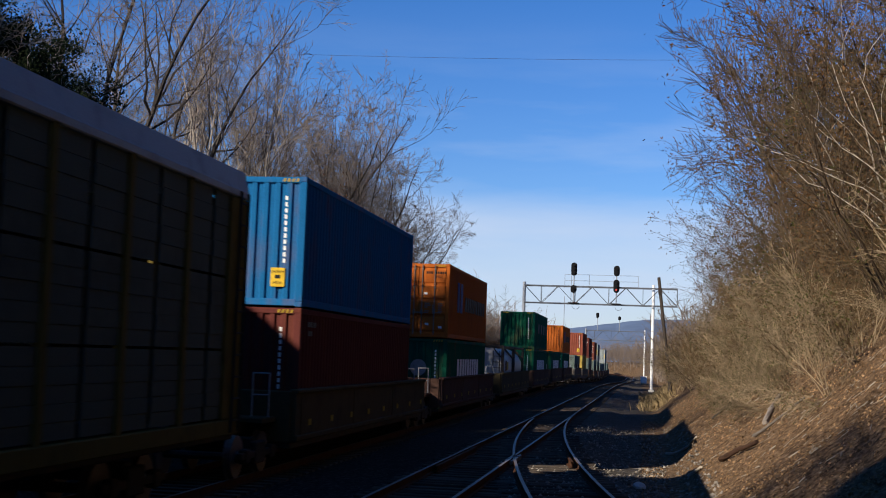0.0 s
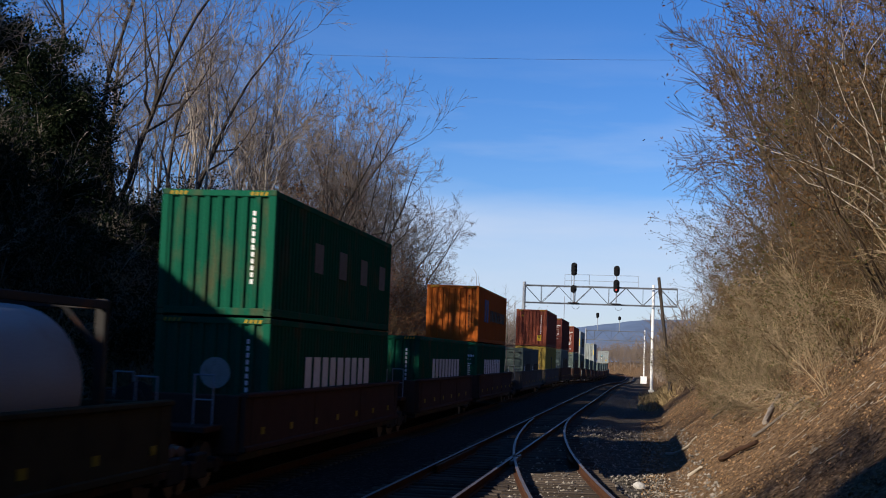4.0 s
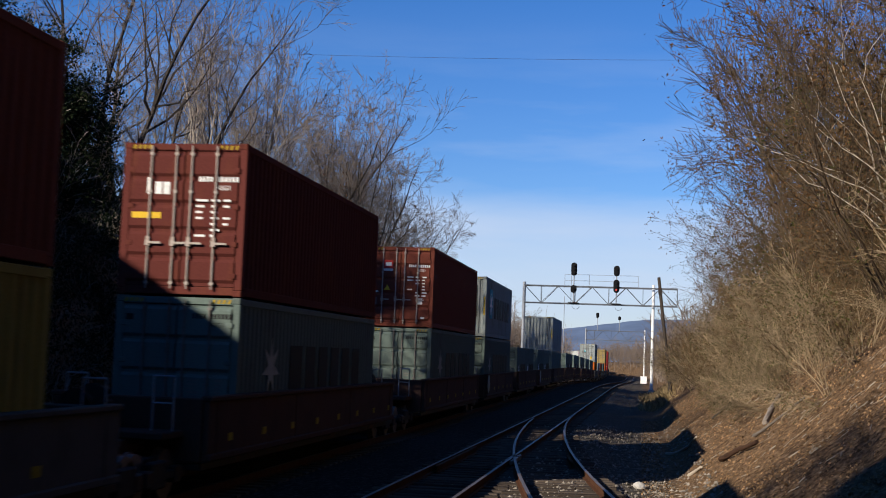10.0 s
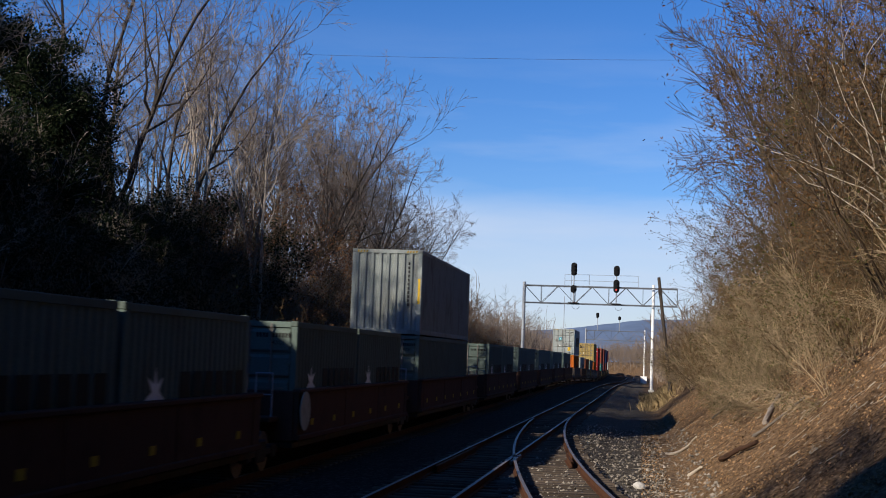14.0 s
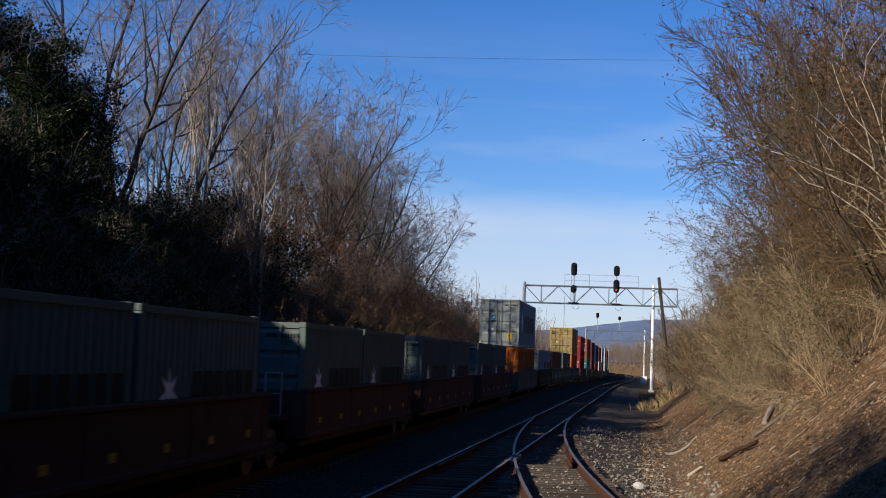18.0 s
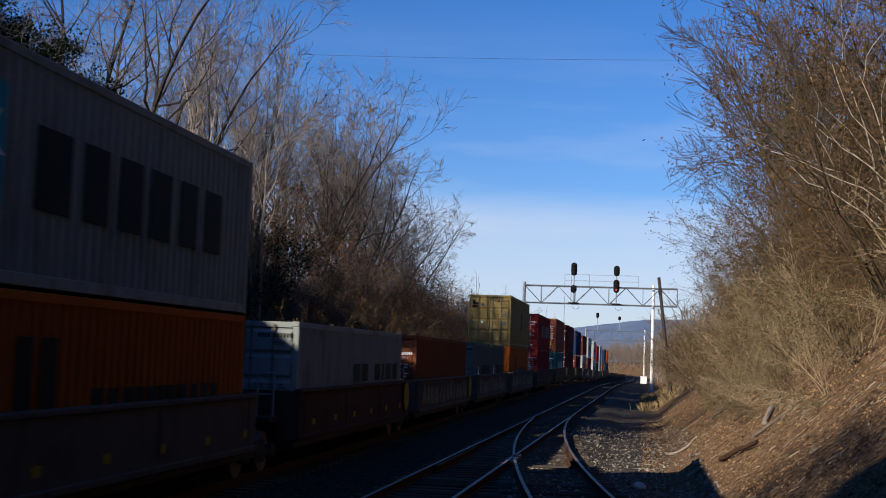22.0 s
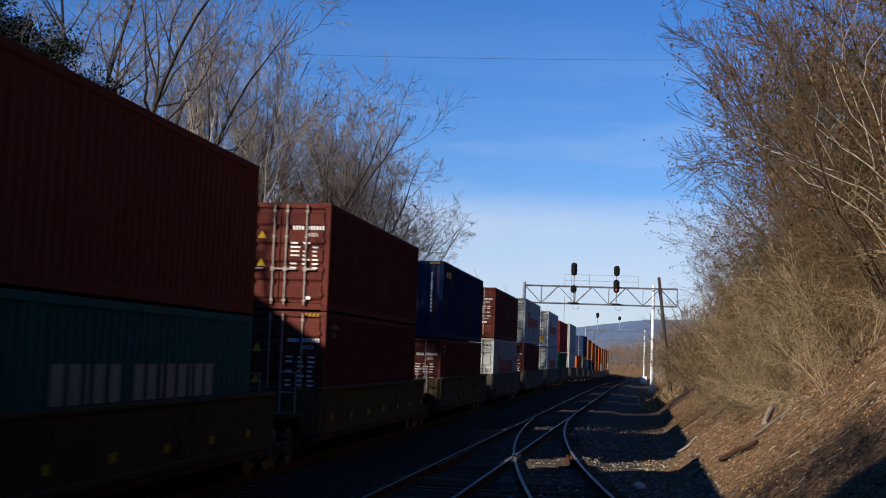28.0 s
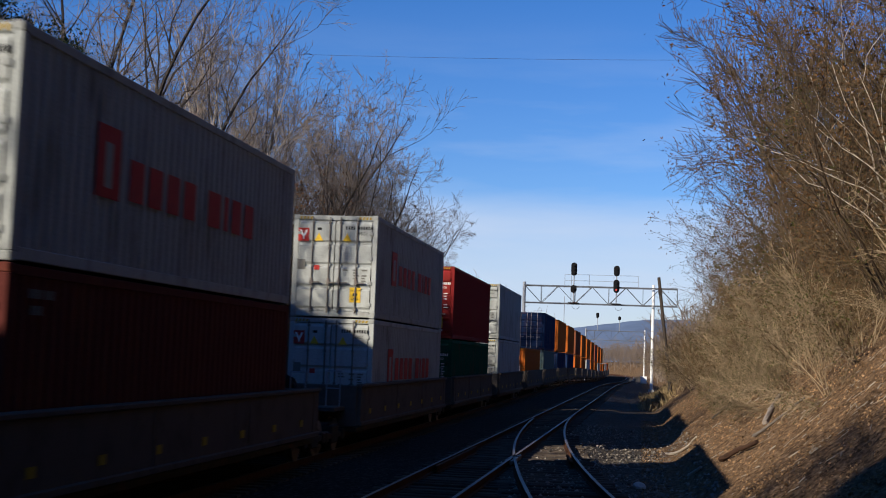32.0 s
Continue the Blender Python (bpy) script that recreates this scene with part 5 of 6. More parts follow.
def stems(name, lines, mat):
    """Tubes round the lines, three- to six-sided."""
    verts, faces, base = [], [], 0
    kinds = {}
    for pts, rad, depth in lines:
        kinds.setdefault((len(pts), 6 if depth == 0 else (4 if depth == 1 else 3)), []).append((pts, rad))
    for (n, sides), group in kinds.items():
        p = np.array([g[0] for g in group])
        r = np.array([g[1] for g in group])
        d = np.empty_like(p)
        d[:, 1:-1] = p[:, 2:] - p[:, :-2]
        d[:, 0], d[:, -1] = p[:, 1] - p[:, 0], p[:, -1] - p[:, -2]
        d /= np.linalg.norm(d, axis=2, keepdims=True) + 1e-9
        a = np.cross(d, (0.31, 0.77, 0.55))
        a /= np.linalg.norm(a, axis=2, keepdims=True) + 1e-9
        b = np.cross(d, a)
        c = np.arange(sides) * math.tau / sides
        v = p[:, :, None] + (a[:, :, None] * np.cos(c)[:, None] + b[:, :, None] * np.sin(c)[:, None]) * r[:, :, None, None]
        verts.append(v.reshape(-1, 3))
        i, j, k = np.meshgrid(np.arange(len(group)), np.arange(n - 1), np.arange(sides), indexing="ij")
        q = base + (i * n + j) * sides
        e = (k + 1) % sides
        faces.append(np.stack((q + k, q + e, q + sides + e, q + sides + k), axis=-1).reshape(-1, 4))
        base += len(group) * n * sides
    me = bpy.data.meshes.new(name)
    me.from_pydata(np.concatenate(verts).tolist(), [], np.concatenate(faces).tolist())
    me.materials.append(mat)
    return me


def leaves(name, rng, centres, count, spread, size, mat):
    """Small folded leaves scattered round the given points."""
    c = np.array(centres)[rng.integers(len(centres), size=count)] + rng.normal(0, spread, (count, 3))
    u = rng.normal(0, 1, (count, 3))
    u /= np.linalg.norm(u, axis=1, keepdims=True)
    v = np.cross(u, rng.normal(0, 1, (count, 3)))
    v /= np.linalg.norm(v, axis=1, keepdims=True) + 1e-9
    s = size * rng.uniform(0.6, 1.4, (count, 1))
    n = np.cross(u, v) * s * 0.25
    verts = np.stack((c - u * s, c + v * s * 0.45 + n, c + u * s, c - v * s * 0.45 + n), axis=1).reshape(-1, 3)
    k = np.arange(count)[:, None] * 4
    faces = np.concatenate((k + [0, 1, 2], k + [0, 2, 3]))
    me = bpy.data.meshes.new(name)
    me.from_pydata(verts.tolist(), [], faces.tolist())
    me.materials.append(mat)
    return me


TREE = dict(steps=(9, 7, 5, 3), bend=(0.10, 0.20, 0.22, 0.22), rise=(0.03, 0.07, 0.04, 0.02), count=(11, 7, 5), first=(0.25, 0.2, 0.1),
            angle=(0.75, 0.7, 0.65), ratio=(0.5, 0.5, 0.5), thick=(0.52, 0.5, 0.5), taper=0.88, thin=0.0085)
SLIM = dict(TREE, count=(12, 5, 3), first=(0.35, 0.2, 0.1), angle=(0.5, 0.55, 0.6), ratio=(0.28, 0.5, 0.5), rise=(0.04, 0.14, 0.08, 0.02))
WIDE_TREE = dict(steps=(8, 6, 4, 3, 2), bend=(0.1, 0.16, 0.17, 0.17, 0.17), rise=(0.03, 0.09, 0.06, 0.04, 0.02), count=(12, 6, 4, 3), first=(0.06, 0.15, 0.1, 0.1),
                 angle=(0.8, 0.7, 0.65, 0.6), ratio=(0.58, 0.52, 0.55, 0.6), thick=(0.5, 0.5, 0.5, 0.55), taper=0.9, thin=0.0072)
SHRUB = dict(steps=(6, 4, 3, 2), bend=(0.11, 0.15, 0.18, 0.2), rise=(0.0, 0.02, 0.0, 0.0), count=(7, 4, 2), first=(0.12, 0.1, 0.1),
             angle=(0.45, 0.55, 0.65), ratio=(0.55, 0.52, 0.55), thick=(0.5, 0.55, 0.6), taper=0.8, thin=0.0050)


def make_tree(words, seed, height, spec, radius, bark_mat=bark, twig_mat=twig, leaf=None, lean=(0.0, 0.0), stemsn=1):
    rng = np.random.default_rng(seed)
    lines = []
    for k in range(stemsn):
        way = (lean[0] + rng.normal(0, 0.12) * (stemsn > 1), lean[1] + rng.normal(0, 0.12) * (stemsn > 1), 1)
        sprout(rng, (rng.normal(0, 0.25) * (stemsn > 1), rng.normal(0, 0.25) * (stemsn > 1), -0.3), way, height * rng.uniform(0.85, 1), radius, 0, spec, lines)
    ob = thing("tree", words, "tree")
    part("trunk", stems("trunk", [l for l in lines if l[2] < 2], bark_mat), bark_mat, ob)
    part("crown", stems("crown", [l for l in lines if l[2] >= 2], twig_mat), twig_mat, ob, "crown of fine bare branches and twigs")
    if leaf:
        part("foliage", leaves("foliage", rng, [l[0][-1] for l in lines if l[2] >= 3], *leaf), leaf[-1], ob)
    return ob, height


def shrub_lines(rng, height, n, droop, spread=0.75):
    lines = []
    spec = dict(SHRUB, rise=(-droop, -droop * 0.6, -droop * 0.4, 0))
    for _ in range(n):
        a = rng.uniform(0, math.tau)
        s = rng.uniform(0.15, spread)
        sprout(rng, (math.cos(a) * s, math.sin(a) * s, -0.15), (math.cos(a) * 0.5, math.sin(a) * 0.5, 1), height * rng.uniform(0.6, 1.1), 0.010 + 0.0035 * height, 0, spec, lines)
    return lines


def make_shrub(words, seed, height, n, twig_mat, leaf=None, droop=0.0, spread=0.75):
    rng = np.random.default_rng(seed)
    lines = shrub_lines(rng, height, n, droop, spread)
    ob = thing("shrub", words, "shrub", group="brush on the cutting banks")
    part("branchwork", stems("branchwork", lines, twig_mat), twig_mat, ob)
    if leaf:
        part("foliage", leaves("foliage", rng, [l[0][-1] for l in lines if l[2] >= 1], *leaf), leaf[-1], ob)
    return ob, height


USED = set()


def place(model, x, y, size, turn, tilt=(0, 0), group=""):
    """A copy of the model, size metres high, rooted at (x, y); the first use is the model itself."""
    ob, height = model
    m = pose(x, y, ground_z(x, y) - 0.05, tilt[0], tilt[1], turn)
    if ob.name in USED:
        ob = copy_thing(ob, m)
    else:
        USED.add(ob.name)
        ob.matrix_basis = m
    k = size / height
    ob.scale = (k, k, k)
    if group:
        tagged(ob, group=group)
    return ob


def wood_top(x, y):
    """Height over the rails that the crowns of the wood reach: it thins out and drops towards the line and the bridge."""
    lean = -(x + 1.0) / y
    return 2.6 + y * float(np.interp(lean, (0.148, 0.157, 0.192, 0.214, 0.288), (0.082, 0.106, 0.152, 0.190, 0.250)))


def plants():
    rng = random.Random(11)
    tall = [make_tree("tall bare winter tree with dark branches on the bank", 20 + i, 12, TREE, 0.13, dark_bark if i else bark, twig, None, (0.0, 0.0), 1 + (i == 1)) for i in range(3)]
    slim = [make_tree("slender bare winter tree with upright stems", 40 + i, 12, SLIM, 0.075, (bark, pale_stem, dark_bark)[i], twig, None, (0.0, 0.0), 1 + (i == 1)) for i in range(3)]
    wide = [make_tree("spreading bare winter tree with dense dark twigs", 60 + i, 9, WIDE_TREE, 0.10, dark_bark) for i in range(2)]
    # the wood along the far cutting
    for y in np.arange(37, 115, 3.9):
        for x in (-18.6, -22.5, -27.0):
            if rng.random() < (0.45 if x < -25 else 0.15):
                continue
            px, py = x + rng.uniform(-1.3, 1.3), y + rng.uniform(-1.5, 1.5)
            model = rng.choice(tall + tall + wide + slim[:1] if x > -20 else tall + tall + slim)
            low = rng.uniform(0.6, 0.9) if x > -20 else rng.uniform(0.8, 0.98)
            if px > -20 and 56 < py < 66:
                low *= 0.62
            place(model, px, py, max(4.0, (min(20.5, wood_top(px, py)) - ground_z(px, py)) * low), rng.uniform(0, 360), (rng.uniform(-4, 4), rng.uniform(-4, 4)), "bare trees of the wood beyond the train")
    # a stand of slender pale stems at the top of the slope
    for i in range(7):
        y = rng.uniform(45, 62)
        place(slim[1], -y * rng.uniform(0.29, 0.41), y, rng.uniform(8.5, 12.5), rng.uniform(0, 360), (rng.uniform(-3, 3), rng.uniform(-3, 3)), "bare trees of the wood beyond the train")
    for x, y, h in ((-22.5, 45, 12.0), (-20.0, 47, 12.5), (-18.5, 50, 10.5), (-21.5, 50, 11.5)):
        place(rng.choice(tall[1:]), x, y, h, rng.uniform(0, 360), (rng.uniform(-6, 6), rng.uniform(-6, 6)), "bare trees of the wood beyond the train")
    # round-crowned trees where the wood runs out towards the bridge
    for x, y in ((-18.2, 72), (-19.0, 80), (-18.4, 86), (-19.2, 93), (-18.6, 99), (-18.8, 106)):
        place(rng.choice(wide), x, y, 0.97 * (wood_top(x, y) - ground_z(x, y)), rng.uniform(0, 360), (0, 0), "bare trees of the wood beyond the train")
    for y in np.arange(58, 112, 3.4):
        place(rng.choice(wide), rng.uniform(-21.5, -18.5), y, max(4.5, (wood_top(-19.5, y) - 4.5) * rng.uniform(0.6, 0.8)), rng.uniform(0, 360), (0, 0), "bare trees of the wood beyond the train")
    for y in np.arange(118, 270, 4.5):
        x = -16.5 - rng.uniform(0, 12)
        place(rng.choice(wide), x, y, rng.uniform(5.5, 8.5), rng.uniform(0, 360), (0, 0), "bare trees of the wood beyond the train")
    # trees beside the line before it, which dapple the passing train with shade
    for y in np.arange(17, 36, 2.7):
        for x in (-19.5, -23.5):
            place(rng.choice(tall + slim), x + rng.uniform(-1, 1), y + rng.uniform(-1, 1), rng.uniform(6.5, 9.0), rng.uniform(0, 360), (0, 0), "bare trees of the wood beyond the train")
    # dense brush on that slope
    brush = [make_shrub("dense brown winter brush on the shaded bank", 80 + i, 3.2, 15, straw_twig if i == 1 else twig, (1900, 0.10, 0.045, russet_leaf), 0.03, 1.9) for i in range(3)]
    for i in range(82):
        y = 44 + 74 * rng.random()
        x = rng.uniform(-18.8, -12.9)
        place(rng.choice(brush), x, y, rng.uniform(2.4, 4.4) * (0.75 if x < -16.5 and y < 60 else 1.0), rng.uniform(0, 360))
    dark = [make_shrub("dark evergreen brush on the shaded bank", 70 + i, 2.4, 7, bark, (2200, 0.16, 0.055, cedar_leaf), 0.03) for i in range(2)]
    # extra dark shrubs, added to deepen the shade on the near slope
    for i in range(18):
        place(rng.choice(dark), rng.uniform(-17.8, -12.8), rng.uniform(25, 43), rng.uniform(1.5, 2.4), rng.uniform(0, 360))
    for i in range(26):
        y = 26 + 34 * rng.random()
        place(rng.choice(dark), rng.uniform(-18.5, -13.0), y, rng.uniform(1.7, 2.7), rng.uniform(0, 360))
    # brush and thicket on the sunlit bank
    tan = [make_shrub("tangled tan dry brush on the sunlit bank", 90 + i, 2.6, 9, reed_twig if i in (0, 2) else straw_twig, (800, 0.08, 0.03, dry_leaf if i % 2 else olive_leaf), 0.06) for i in range(4)]
    for i in range(80):
        y = 27 + 95 * rng.random() ** 1.3
        d0 = min(4.2, max(2.1, 4.0 - (y - 35) * 0.06))
        place(rng.choice(tan), right_foot(y) + d0 + 3.2 * rng.random() ** 1.5, y, rng.uniform(1.7, 3.0), rng.uniform(0, 360), (0, rng.uniform(-18, 0)))
    # dead stems sagging down over the bare slope
    for i in range(16):
        y = rng.uniform(27, 52)
        place(tan[rng.choice((0, 2))], right_foot(y) + rng.uniform(2.4, 3.6), y, rng.uniform(0.9, 1.7), rng.uniform(-40, 40), (rng.uniform(-15, 15), rng.uniform(-65, -35)))
    thick = [make_shrub("tall dense thicket of tan and olive brush", 130 + i, 5.5, 13, (straw_twig, brush_twig, brush_twig)[i], (2900, 0.09, 0.04, (dry_leaf, olive_leaf, dry_leaf)[i]), 0.03, 1.3) for i in range(3)]
    for i in range(66):
        y = 28 + 70 * rng.random()
        place(rng.choice(thick), right_foot(y) + rng.uniform(5.2, 11.5) + 0.9 * smooth(46, 54, y) - 0.5 * smooth(62, 75, y), y, rng.uniform(4.5, 7.0) - 1.0 * smooth(60, 75, y), rng.uniform(0, 360), (0, rng.uniform(-14, 0) * smooth(50, 36, y)))
    # trees over the bank, some leaning out towards the tracks
    lean = [make_tree("bare winter tree leaning out over the bank", 110 + i, 10, dict(TREE, count=(12, 7, 4), first=(0.4, 0.25, 0.1), angle=(0.45, 0.5, 0.55), ratio=(0.5, 0.5, 0.5), rise=(0.03, 0.05, 0.03, 0.02)), 0.1, dark_bark, brush_twig, None, (-0.42, 0.0), 2) for i in range(2)]
    for x, y, h in ((8.0, 58, 14.0), (9.0, 63, 15.0), (9.8, 60, 15.0)):
        place(lean[0], x, y, h, rng.uniform(-18, 18), (0, 0), "bare trees over the sunlit bank")
    upright = [make_tree("bare winter tree with tan twigs above the bank", 150 + i, 9, WIDE_TREE, 0.09, dark_bark, brush_twig if i else straw_twig, (500, 0.06, 0.05, dry_leaf)) for i in range(2)]
    for y in np.arange(30, 80, 1.9):
        place(rng.choice(upright + lean[1:] if y < 52 else upright), rng.uniform(6.5, 12.0) + 3.2 * smooth(48, 60, y), y, rng.uniform(8.0, 11.5), rng.uniform(-40, 40), (0, rng.uniform(-8, 4)), "bare trees over the sunlit bank")
    arch = [make_tree("tree with long pale arching branches over the bank", 170 + i, 8, dict(TREE, steps=(7, 7, 5, 3), count=(7, 4, 3), bend=(0.1, 0.2, 0.22, 0.2), rise=(0.0, 0.0, -0.02, 0), first=(0.3, 0.2, 0.1), angle=(0.8, 0.7, 0.6), ratio=(0.7, 0.5, 0.5), thick=(0.6, 0.5, 0.5), thin=0.009), 0.05, pale_bark, straw_twig, None, (-0.3, 0.0)) for i in range(2)]
    for i, (x, y, h) in enumerate(((6.6, 34, 7.5), (7.2, 39, 8.5), (6.0, 30, 6.5), (7.0, 45, 8.0))):
        place(arch[i % 2], x, y, h, rng.uniform(-30, 30), (0, 0), "bare trees over the sunlit bank")
    for words, seed, leaf, x, y, h in (("bare tree with a clump of olive evergreen vine", 211, (4500, 0.22, 0.03, olive_leaf), 9.0, 50, 8.8), ("bare tree with clinging russet leaves", 212, (420, 0.10, 0.055, russet_leaf), 8.8, 56, 9.8)):
        place(make_tree(words, seed, 8, TREE, 0.08, dark_bark, brush_twig, leaf), x, y, h, 30, (0, -4), "bare trees over the sunlit bank")
    # unseen growth added beside and behind the camera, to keep sky light off the train
    light_screen = [make_shrub("unseen tall thicket of brown and olive brush that blocks light", 190 + i, 8.0, 9, straw_twig, (6000, 0.22, 0.11, (dry_leaf, olive_leaf)[i]), 0.0, 2.2) for i in range(2)]
    for y in np.arange(-46, 5, 3.6):
        for x in (11.5, 15.0):
            place(rng.choice(light_screen), x + max(0.0, y * 0.12) + rng.uniform(-0.5, 0.8), y + rng.uniform(-1, 1), rng.uniform(9.0, 11.5), rng.uniform(0, 360))
    for y in np.arange(-44, 14, 3.3):
        for x in (16.0, 20.0):
            place(rng.choice(light_screen), x + rng.uniform(-0.6, 0.8), y + rng.uniform(-1, 1), rng.uniform(13.5, 17.0), rng.uniform(0, 360))
    for y in np.arange(14, 46, 3.3):
        for x in (22.0, 26.5):
            place(rng.choice(light_screen), x + rng.uniform(-0.6, 0.8), y + rng.uniform(-1, 1), rng.uniform(14.0, 17.0), rng.uniform(0, 360))
    # two more out of view on the left, to shade the near right bank
    for x, y, h in ((-18.0, -6.5, 5.6), (-17.2, -8.6, 6.0)):
        place(rng.choice(light_screen), x, y, h, rng.uniform(0, 360))
    for y in np.arange(-40, 20, 5.0):
        place(rng.choice(upright), rng.uniform(9.0, 13.0) + max(0.0, y * 0.1), y, rng.uniform(9.0, 12.0), rng.uniform(0, 360), (0, 0), "bare trees over the sunlit bank")
    # trees on the bank beside the camera, which mottle the foot of the sunlit bank with shade
    for x, y, h in ((-19.5, -5.5, 7.2), (-18.0, -3.8, 6.4), (-20.5, -2.6, 6.8), (-17.0, -7.0, 6.0), (-21.5, -6.5, 7.0)):
        place(rng.choice(upright), x, y, h, rng.uniform(0, 360), (0, 0), "bare trees of the wood beyond the train")
    # low growth on the knoll
    # also out of view, on the added shade-casting rise
    for i in range(8):
        place(rng.choice(brush), rng.uniform(-25, -17), rng.uniform(-12, -7), rng.uniform(0.8, 1.7), rng.uniform(0, 360))


def cedars():
    rng = np.random.default_rng(7)
    for k, (x, y, h) in enumerate(((-18.9, 37.0, 4.6), (-16.4, 33.0, 4.0), (-20.0, 40.0, 5.6), (-20.6, 34.5, 5.5), (-20.4, 43.5, 3.8))):
        ob = thing("evergreen_tree", "dark dense evergreen on the shaded bank", "tree", pose(x, y, ground_z(x, y) - 0.2), "evergreens on the bank")
        lines = []
        sprout(rng, (0, 0, 0), (0, 0, 1), h, 0.11, 0, dict(TREE, steps=(7, 4, 3), count=(26, 8), first=(0.05, 0.2), angle=(1.15, 0.7), ratio=(0.5, 0.5), thick=(0.4, 0.5), rise=(0.02, 0.02, 0)), lines)
        part("trunk", stems("trunk", lines, bark), bark, ob)
        tips = [p for l in lines if l[2] >= 1 for p in l[0][1:]]
        part("foliage", leaves("foliage", rng, tips, 16000, 0.16, 0.055, cedar_leaf), cedar_leaf, ob, "dark green sprays of foliage")


def far_wood():
    """Bare woodland across the end of the straight and beside the far line."""
    rng = np.random.default_rng(31)
    lines = []
    for _ in range(2600):
        u = rng.random()
        if u < 0.48:
            x, y = rng.uniform(-75, 60), rng.uniform(375, 470)
            if y < 430 and train_x(y) - 5 < x < main_x(y) + 4:
                continue
        elif u < 0.75:
            x, y = rng.uniform(-60, -18), rng.uniform(150, 330)
        else:
            x, y = 4.0 + 32 * rng.random() ** 2, rng.uniform(115, 330)
        h = rng.uniform(4.5, 9) + 2.5 * (0.48 <= u < 0.75)
        z = ground_z(x, y)
        for _ in range(4):
            p = np.array((x + rng.normal(0, 1.2), y + rng.normal(0, 1.2), z + h * rng.uniform(0, 0.35)))
            q = p + np.array((rng.normal(0, 1.3), rng.normal(0, 1.3), h * rng.uniform(0.4, 0.7)))
            lines.append(([p, (p + q) / 2 + rng.normal(0, 0.3, 3), q], [0.075, 0.055, 0.02], 3))
            for _ in range(5):
                a = p + (q - p) * rng.uniform(0.2, 1)
                b = a + np.array((rng.normal(0, 1.2), rng.normal(0, 1.2), rng.uniform(0.3, 1.8)))
                lines.append(([a, b], [0.036, 0.012], 3))
    ob = new("far_woods", stems("far_woods", lines, far_twig))
    tagged(ob, "brown bare woods in the distance beside and beyond the line", "woods", kind="stuff")


def litter():
    """Leaves, sticks and stones strewn on the sunlit bank and along the siding."""
    rng = np.random.default_rng(17)
    verts, faces = [], []
    for _ in range(34000):
        y = 16 + 50 * rng.random() ** 1.4
        x = right_foot(y) - 0.6 + 6.5 * rng.random()
        c = np.array((x, y, ground_z(x, y) + 0.015))
        n = np.array((ground_z(x - 0.1, y) - ground_z(x + 0.1, y), 0.0, 0.2)) + rng.normal(0, 0.22, 3)
        n /= np.linalg.norm(n)
        u = np.cross(n, rng.normal(0, 1, 3))
        u *= rng.uniform(0.010, 0.034) / np.linalg.norm(u)
        v = np.cross(n, u) * rng.uniform(0.45, 0.9)
        lift = n * rng.uniform(0.0, 0.012)
        b = len(verts)
        verts += [tuple(c - u), tuple(c + v + lift), tuple(c + u), tuple(c - v + lift)]
        faces.append((b, b + 1, b + 2, b + 3))
    me = bpy.data.meshes.new("leaf_litter")
    me.from_pydata(verts, [], faces)
    me.materials.append(dead_leaf)
    tagged(new("leaf_litter", me), "dry brown leaves strewn over the bank", "leaf litter", kind="stuff")
    lines = []
    for _ in range(170):
        y = 21 + 60 * rng.random() ** 1.4
        x = right_foot(y) - 0.4 + 6.0 * rng.random()
        a = rng.uniform(0, math.tau)
        ln = 0.1 + 0.8 * rng.random() ** 2.5
        pts = []
        for k in range(4):
            px, py = x + math.cos(a) * ln * k / 3 + rng.normal(0, 0.04), y + math.sin(a) * ln * k / 3 + rng.normal(0, 0.04)
            pts.append(np.array((px, py, ground_z(px, py) + 0.03 + 0.05 * rng.random() * (k % 2))))
        r = 0.004 + 0.009 * rng.random() ** 2
        lines.append((pts, [r, r, r * 0.8, r * 0.5], 1))
    for _ in range(350):
        y = 20 + 30 * rng.random() ** 1.3
        x = right_foot(y) - 0.5 + 5.0 * rng.random()
        a, ln, r = rng.uniform(0, math.tau), 0.04 + 0.14 * rng.random() ** 2, 0.006 + 0.012 * rng.random() ** 2
        p = [(x, y), (x + math.cos(a) * ln, y + math.sin(a) * ln)]
        lines.append(([np.array((u, v, ground_z(u, v) + 0.025)) for u, v in p], [r, r * 0.7], 1))
    tagged(new("fallen_sticks", stems("fallen_sticks", lines, pale_bark)), "pale fallen sticks lying on the bank", "sticks", kind="stuff")
    verts, faces = [], []
    for _ in range(2600):
        c = rng.integers(7)
        x, y = 1.0 + rng.normal(0, 0.45) + 0.25 * c % 1.0, 80 + 4.5 * c + rng.normal(0, 1.3)
        z, h = ground_z(x, y), rng.uniform(0.15, 0.6)
        a, l = rng.uniform(0, math.tau), rng.uniform(0.05, 0.4)
        w = (0.012 * math.cos(a + 1.57), 0.012 * math.sin(a + 1.57))
        b = len(verts)
        verts += [(x - w[0], y - w[1], z - 0.02), (x + w[0], y + w[1], z - 0.02), (x + l * 0.4 * math.cos(a), y + l * 0.4 * math.sin(a), z + h * 0.7), (x + l * math.cos(a), y + l * math.sin(a), z + h)]
        faces += [(b, b + 1, b + 2), (b + 1, b + 3, b + 2)]
    me = bpy.data.meshes.new("dry_grass")
    me.from_pydata(verts, [], faces)
    me.materials.append(grass_mat)
    tagged(new("dry_grass", me), "tufts of tan dry grass beside the track", "grass", kind="stuff")
    verts, faces = [], []
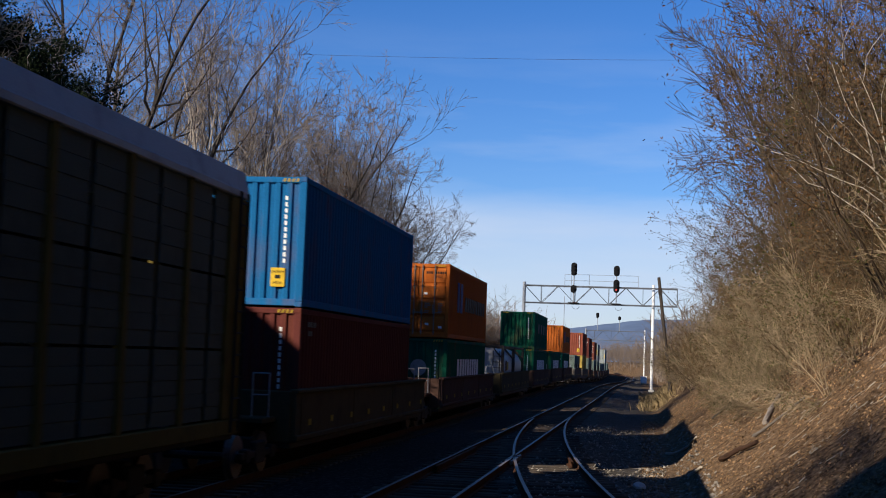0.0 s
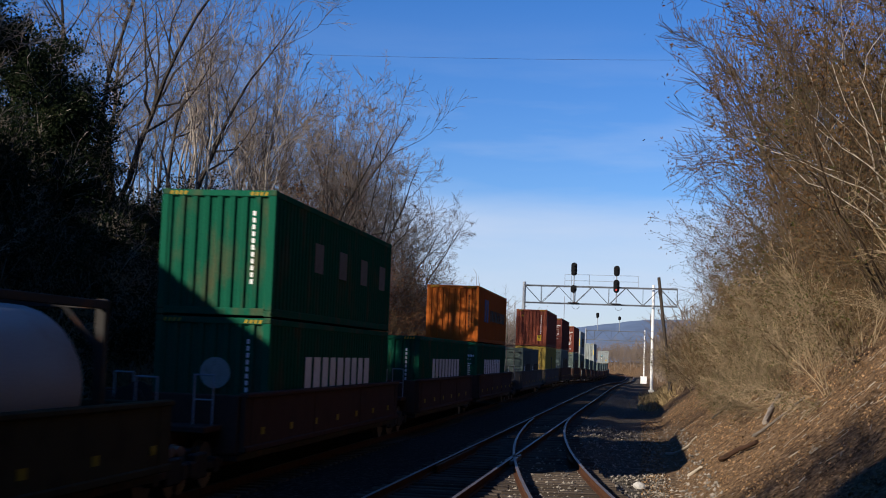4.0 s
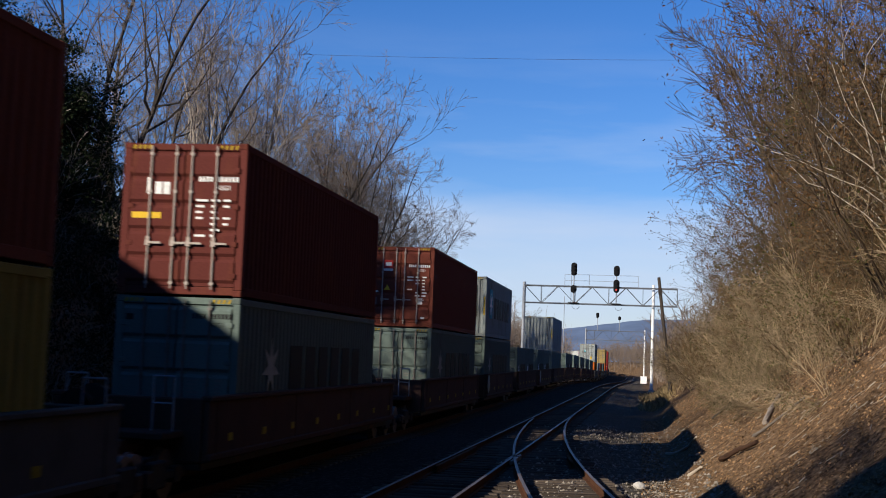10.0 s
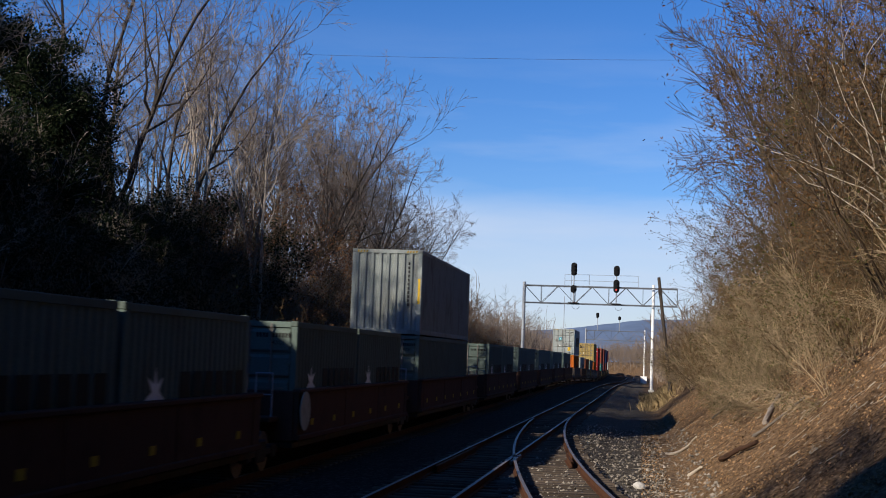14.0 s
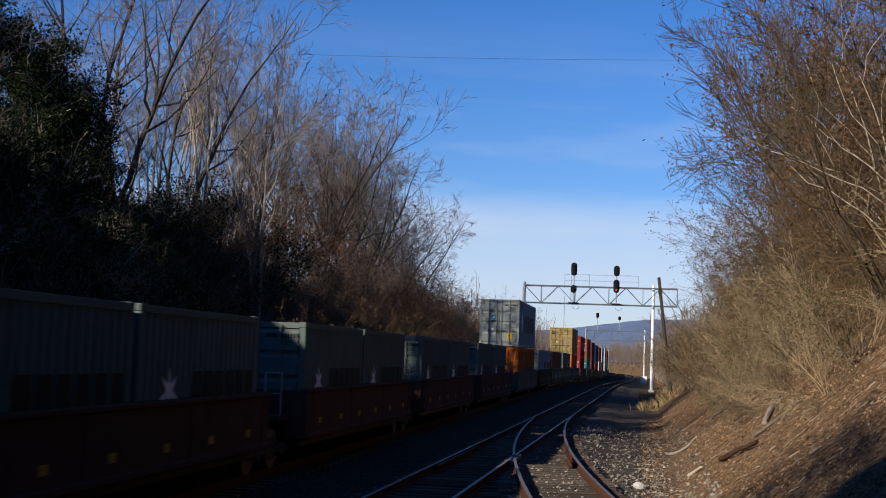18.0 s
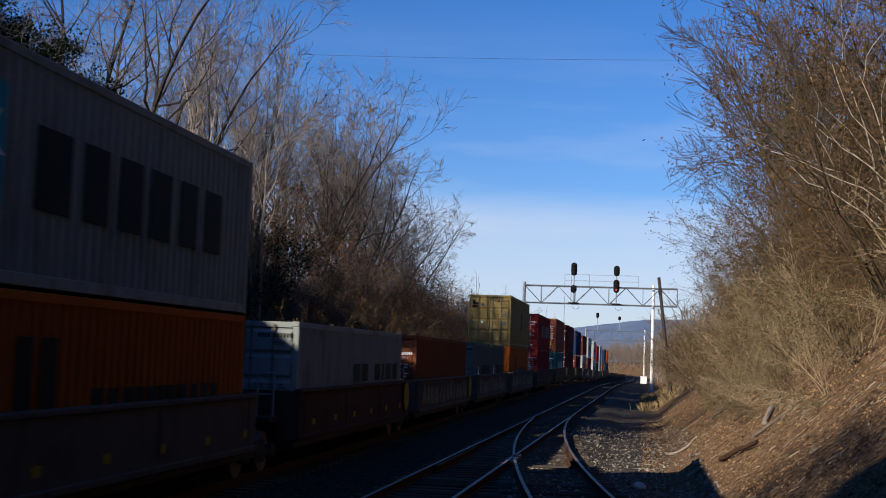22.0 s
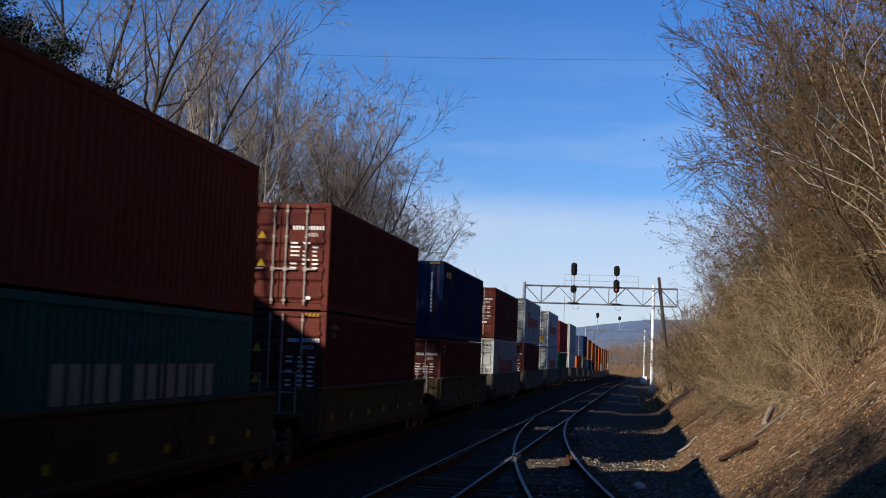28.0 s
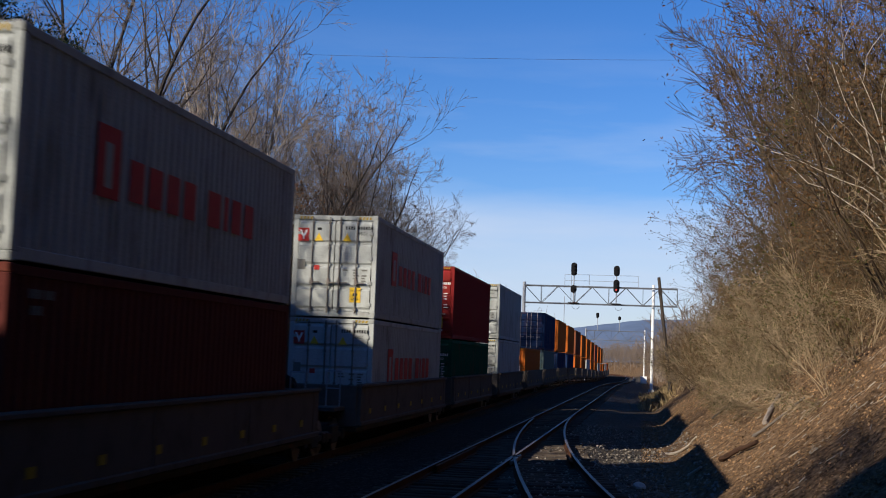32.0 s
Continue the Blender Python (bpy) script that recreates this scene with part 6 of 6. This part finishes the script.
    for _ in range(5200):
        y = 20 + 36 * rng.random() ** 1.6
        x = rng.uniform(main_x(y) + turnout(y) - 1.2, 1.6)
        z = ground_z(x, y)
        r = 0.02 + 0.045 * rng.random() ** 2.5
        b = len(verts)
        for dx, dy, dz in ((1, 0, 0), (0, 1, 0), (-1, 0, 0), (0, -1, 0), (0, 0, 0.8), (0, 0, -0.6)):
            verts.append((x + r * (dx + rng.normal(0, 0.2)), y + r * (dy + rng.normal(0, 0.2)), z + 0.015 + r * (dz + rng.normal(0, 0.15))))
        faces += [(b + i, b + (i + 1) % 4, b + 4) for i in range(4)] + [(b + (i + 1) % 4, b + i, b + 5) for i in range(4)]
    me = bpy.data.meshes.new("ballast_stones")
    me.from_pydata(verts, [], faces)
    me.materials.append(stone_mat)
    tagged(new("ballast_stones", me), "loose grey and tan ballast stones along the siding", "gravel", kind="stuff")


def fallen(words, pts, r0, r1, mat, name="log"):
    """A fallen log along ground points (x, y, lift)."""
    pts = [tuple(a + (b - a) * k / 4 for a, b in zip(p, q)) for p, q in zip(pts, pts[1:]) for k in range(4)] + [pts[-1]]
    line = [np.array((x, y, ground_z(x, y) + h)) for x, y, h in pts]
    n = len(line)
    bm = bmesh.new()
    rings = []
    for i, c in enumerate(line):
        d = Vector(line[min(i + 1, n - 1)] - line[max(i - 1, 0)])
        q = d.to_track_quat("Z", "Y")
        r = r0 + (r1 - r0) * i / (n - 1)
        rings.append([bm.verts.new(Vector(c) + q @ Vector((math.cos(k * math.tau / 12), math.sin(k * math.tau / 12), 0)) * r * (1 + 0.3 * noise.noise((k * 0.9, i * 1.7, r * 40)))) for k in range(12)])
    for a, b in zip(rings, rings[1:]):
        for k in range(12):
            bm.faces.new((a[k], a[(k + 1) % 12], b[(k + 1) % 12], b[k]))
    bm.faces.new(list(reversed(rings[0]))), bm.faces.new(rings[-1])
    tagged(new(name, mesh_from(bm, name, mat)), words, name)


plants()
cedars()
far_wood()
litter()
fallen("rotting dark log lying on the bank", [(1.82, 29.7, 0.10), (2.1, 29.2, 0.13), (2.5, 28.5, 0.12)], 0.062, 0.045, rust_bark)
fallen("pale broken trunk slanting down the bank", [(2.95, 31.6, 0.06), (3.3, 33.2, 0.10), (3.7, 35.2, 0.2)], 0.07, 0.04, bark)
fallen("pale fallen branch lying up the bank", [(2.35, 43.2, 0.05), (2.9, 43.5, 0.12), (3.5, 43.8, 0.2)], 0.038, 0.022, bark, "branch")
fallen("pale fallen branch lying at the foot of the bank", [(0.9, 42.0, 0.05), (1.3, 40.0, 0.08), (1.65, 38.4, 0.1)], 0.05, 0.03, pale_bark, "branch")
fallen("short pale stick lying on the leaf litter", [(1.24, 32.3, 0.04), (1.36, 31.8, 0.07), (1.48, 31.4, 0.08)], 0.05, 0.03, pale_bark, "branch")
fallen("thin dark fallen branch across the bank", [(2.6, 30.6, 0.06), (3.1, 30.2, 0.12), (3.6, 29.6, 0.2)], 0.035, 0.02, bark, "branch")
bm = bmesh.new()
bmesh.ops.create_icosphere(bm, subdivisions=2, radius=0.16)
for v in bm.verts:
    v.co *= 1 + 0.35 * noise.noise(v.co * 6)
    v.co.z *= 0.65
rock = new("rock", mesh_from(bm, "rock", concrete))
rock.location = (0.05, 30.8, ground_z(0.05, 30.8) + 0.06)
tagged(rock, "pale rock lying on the gravel beside the siding", "rock")

motions()
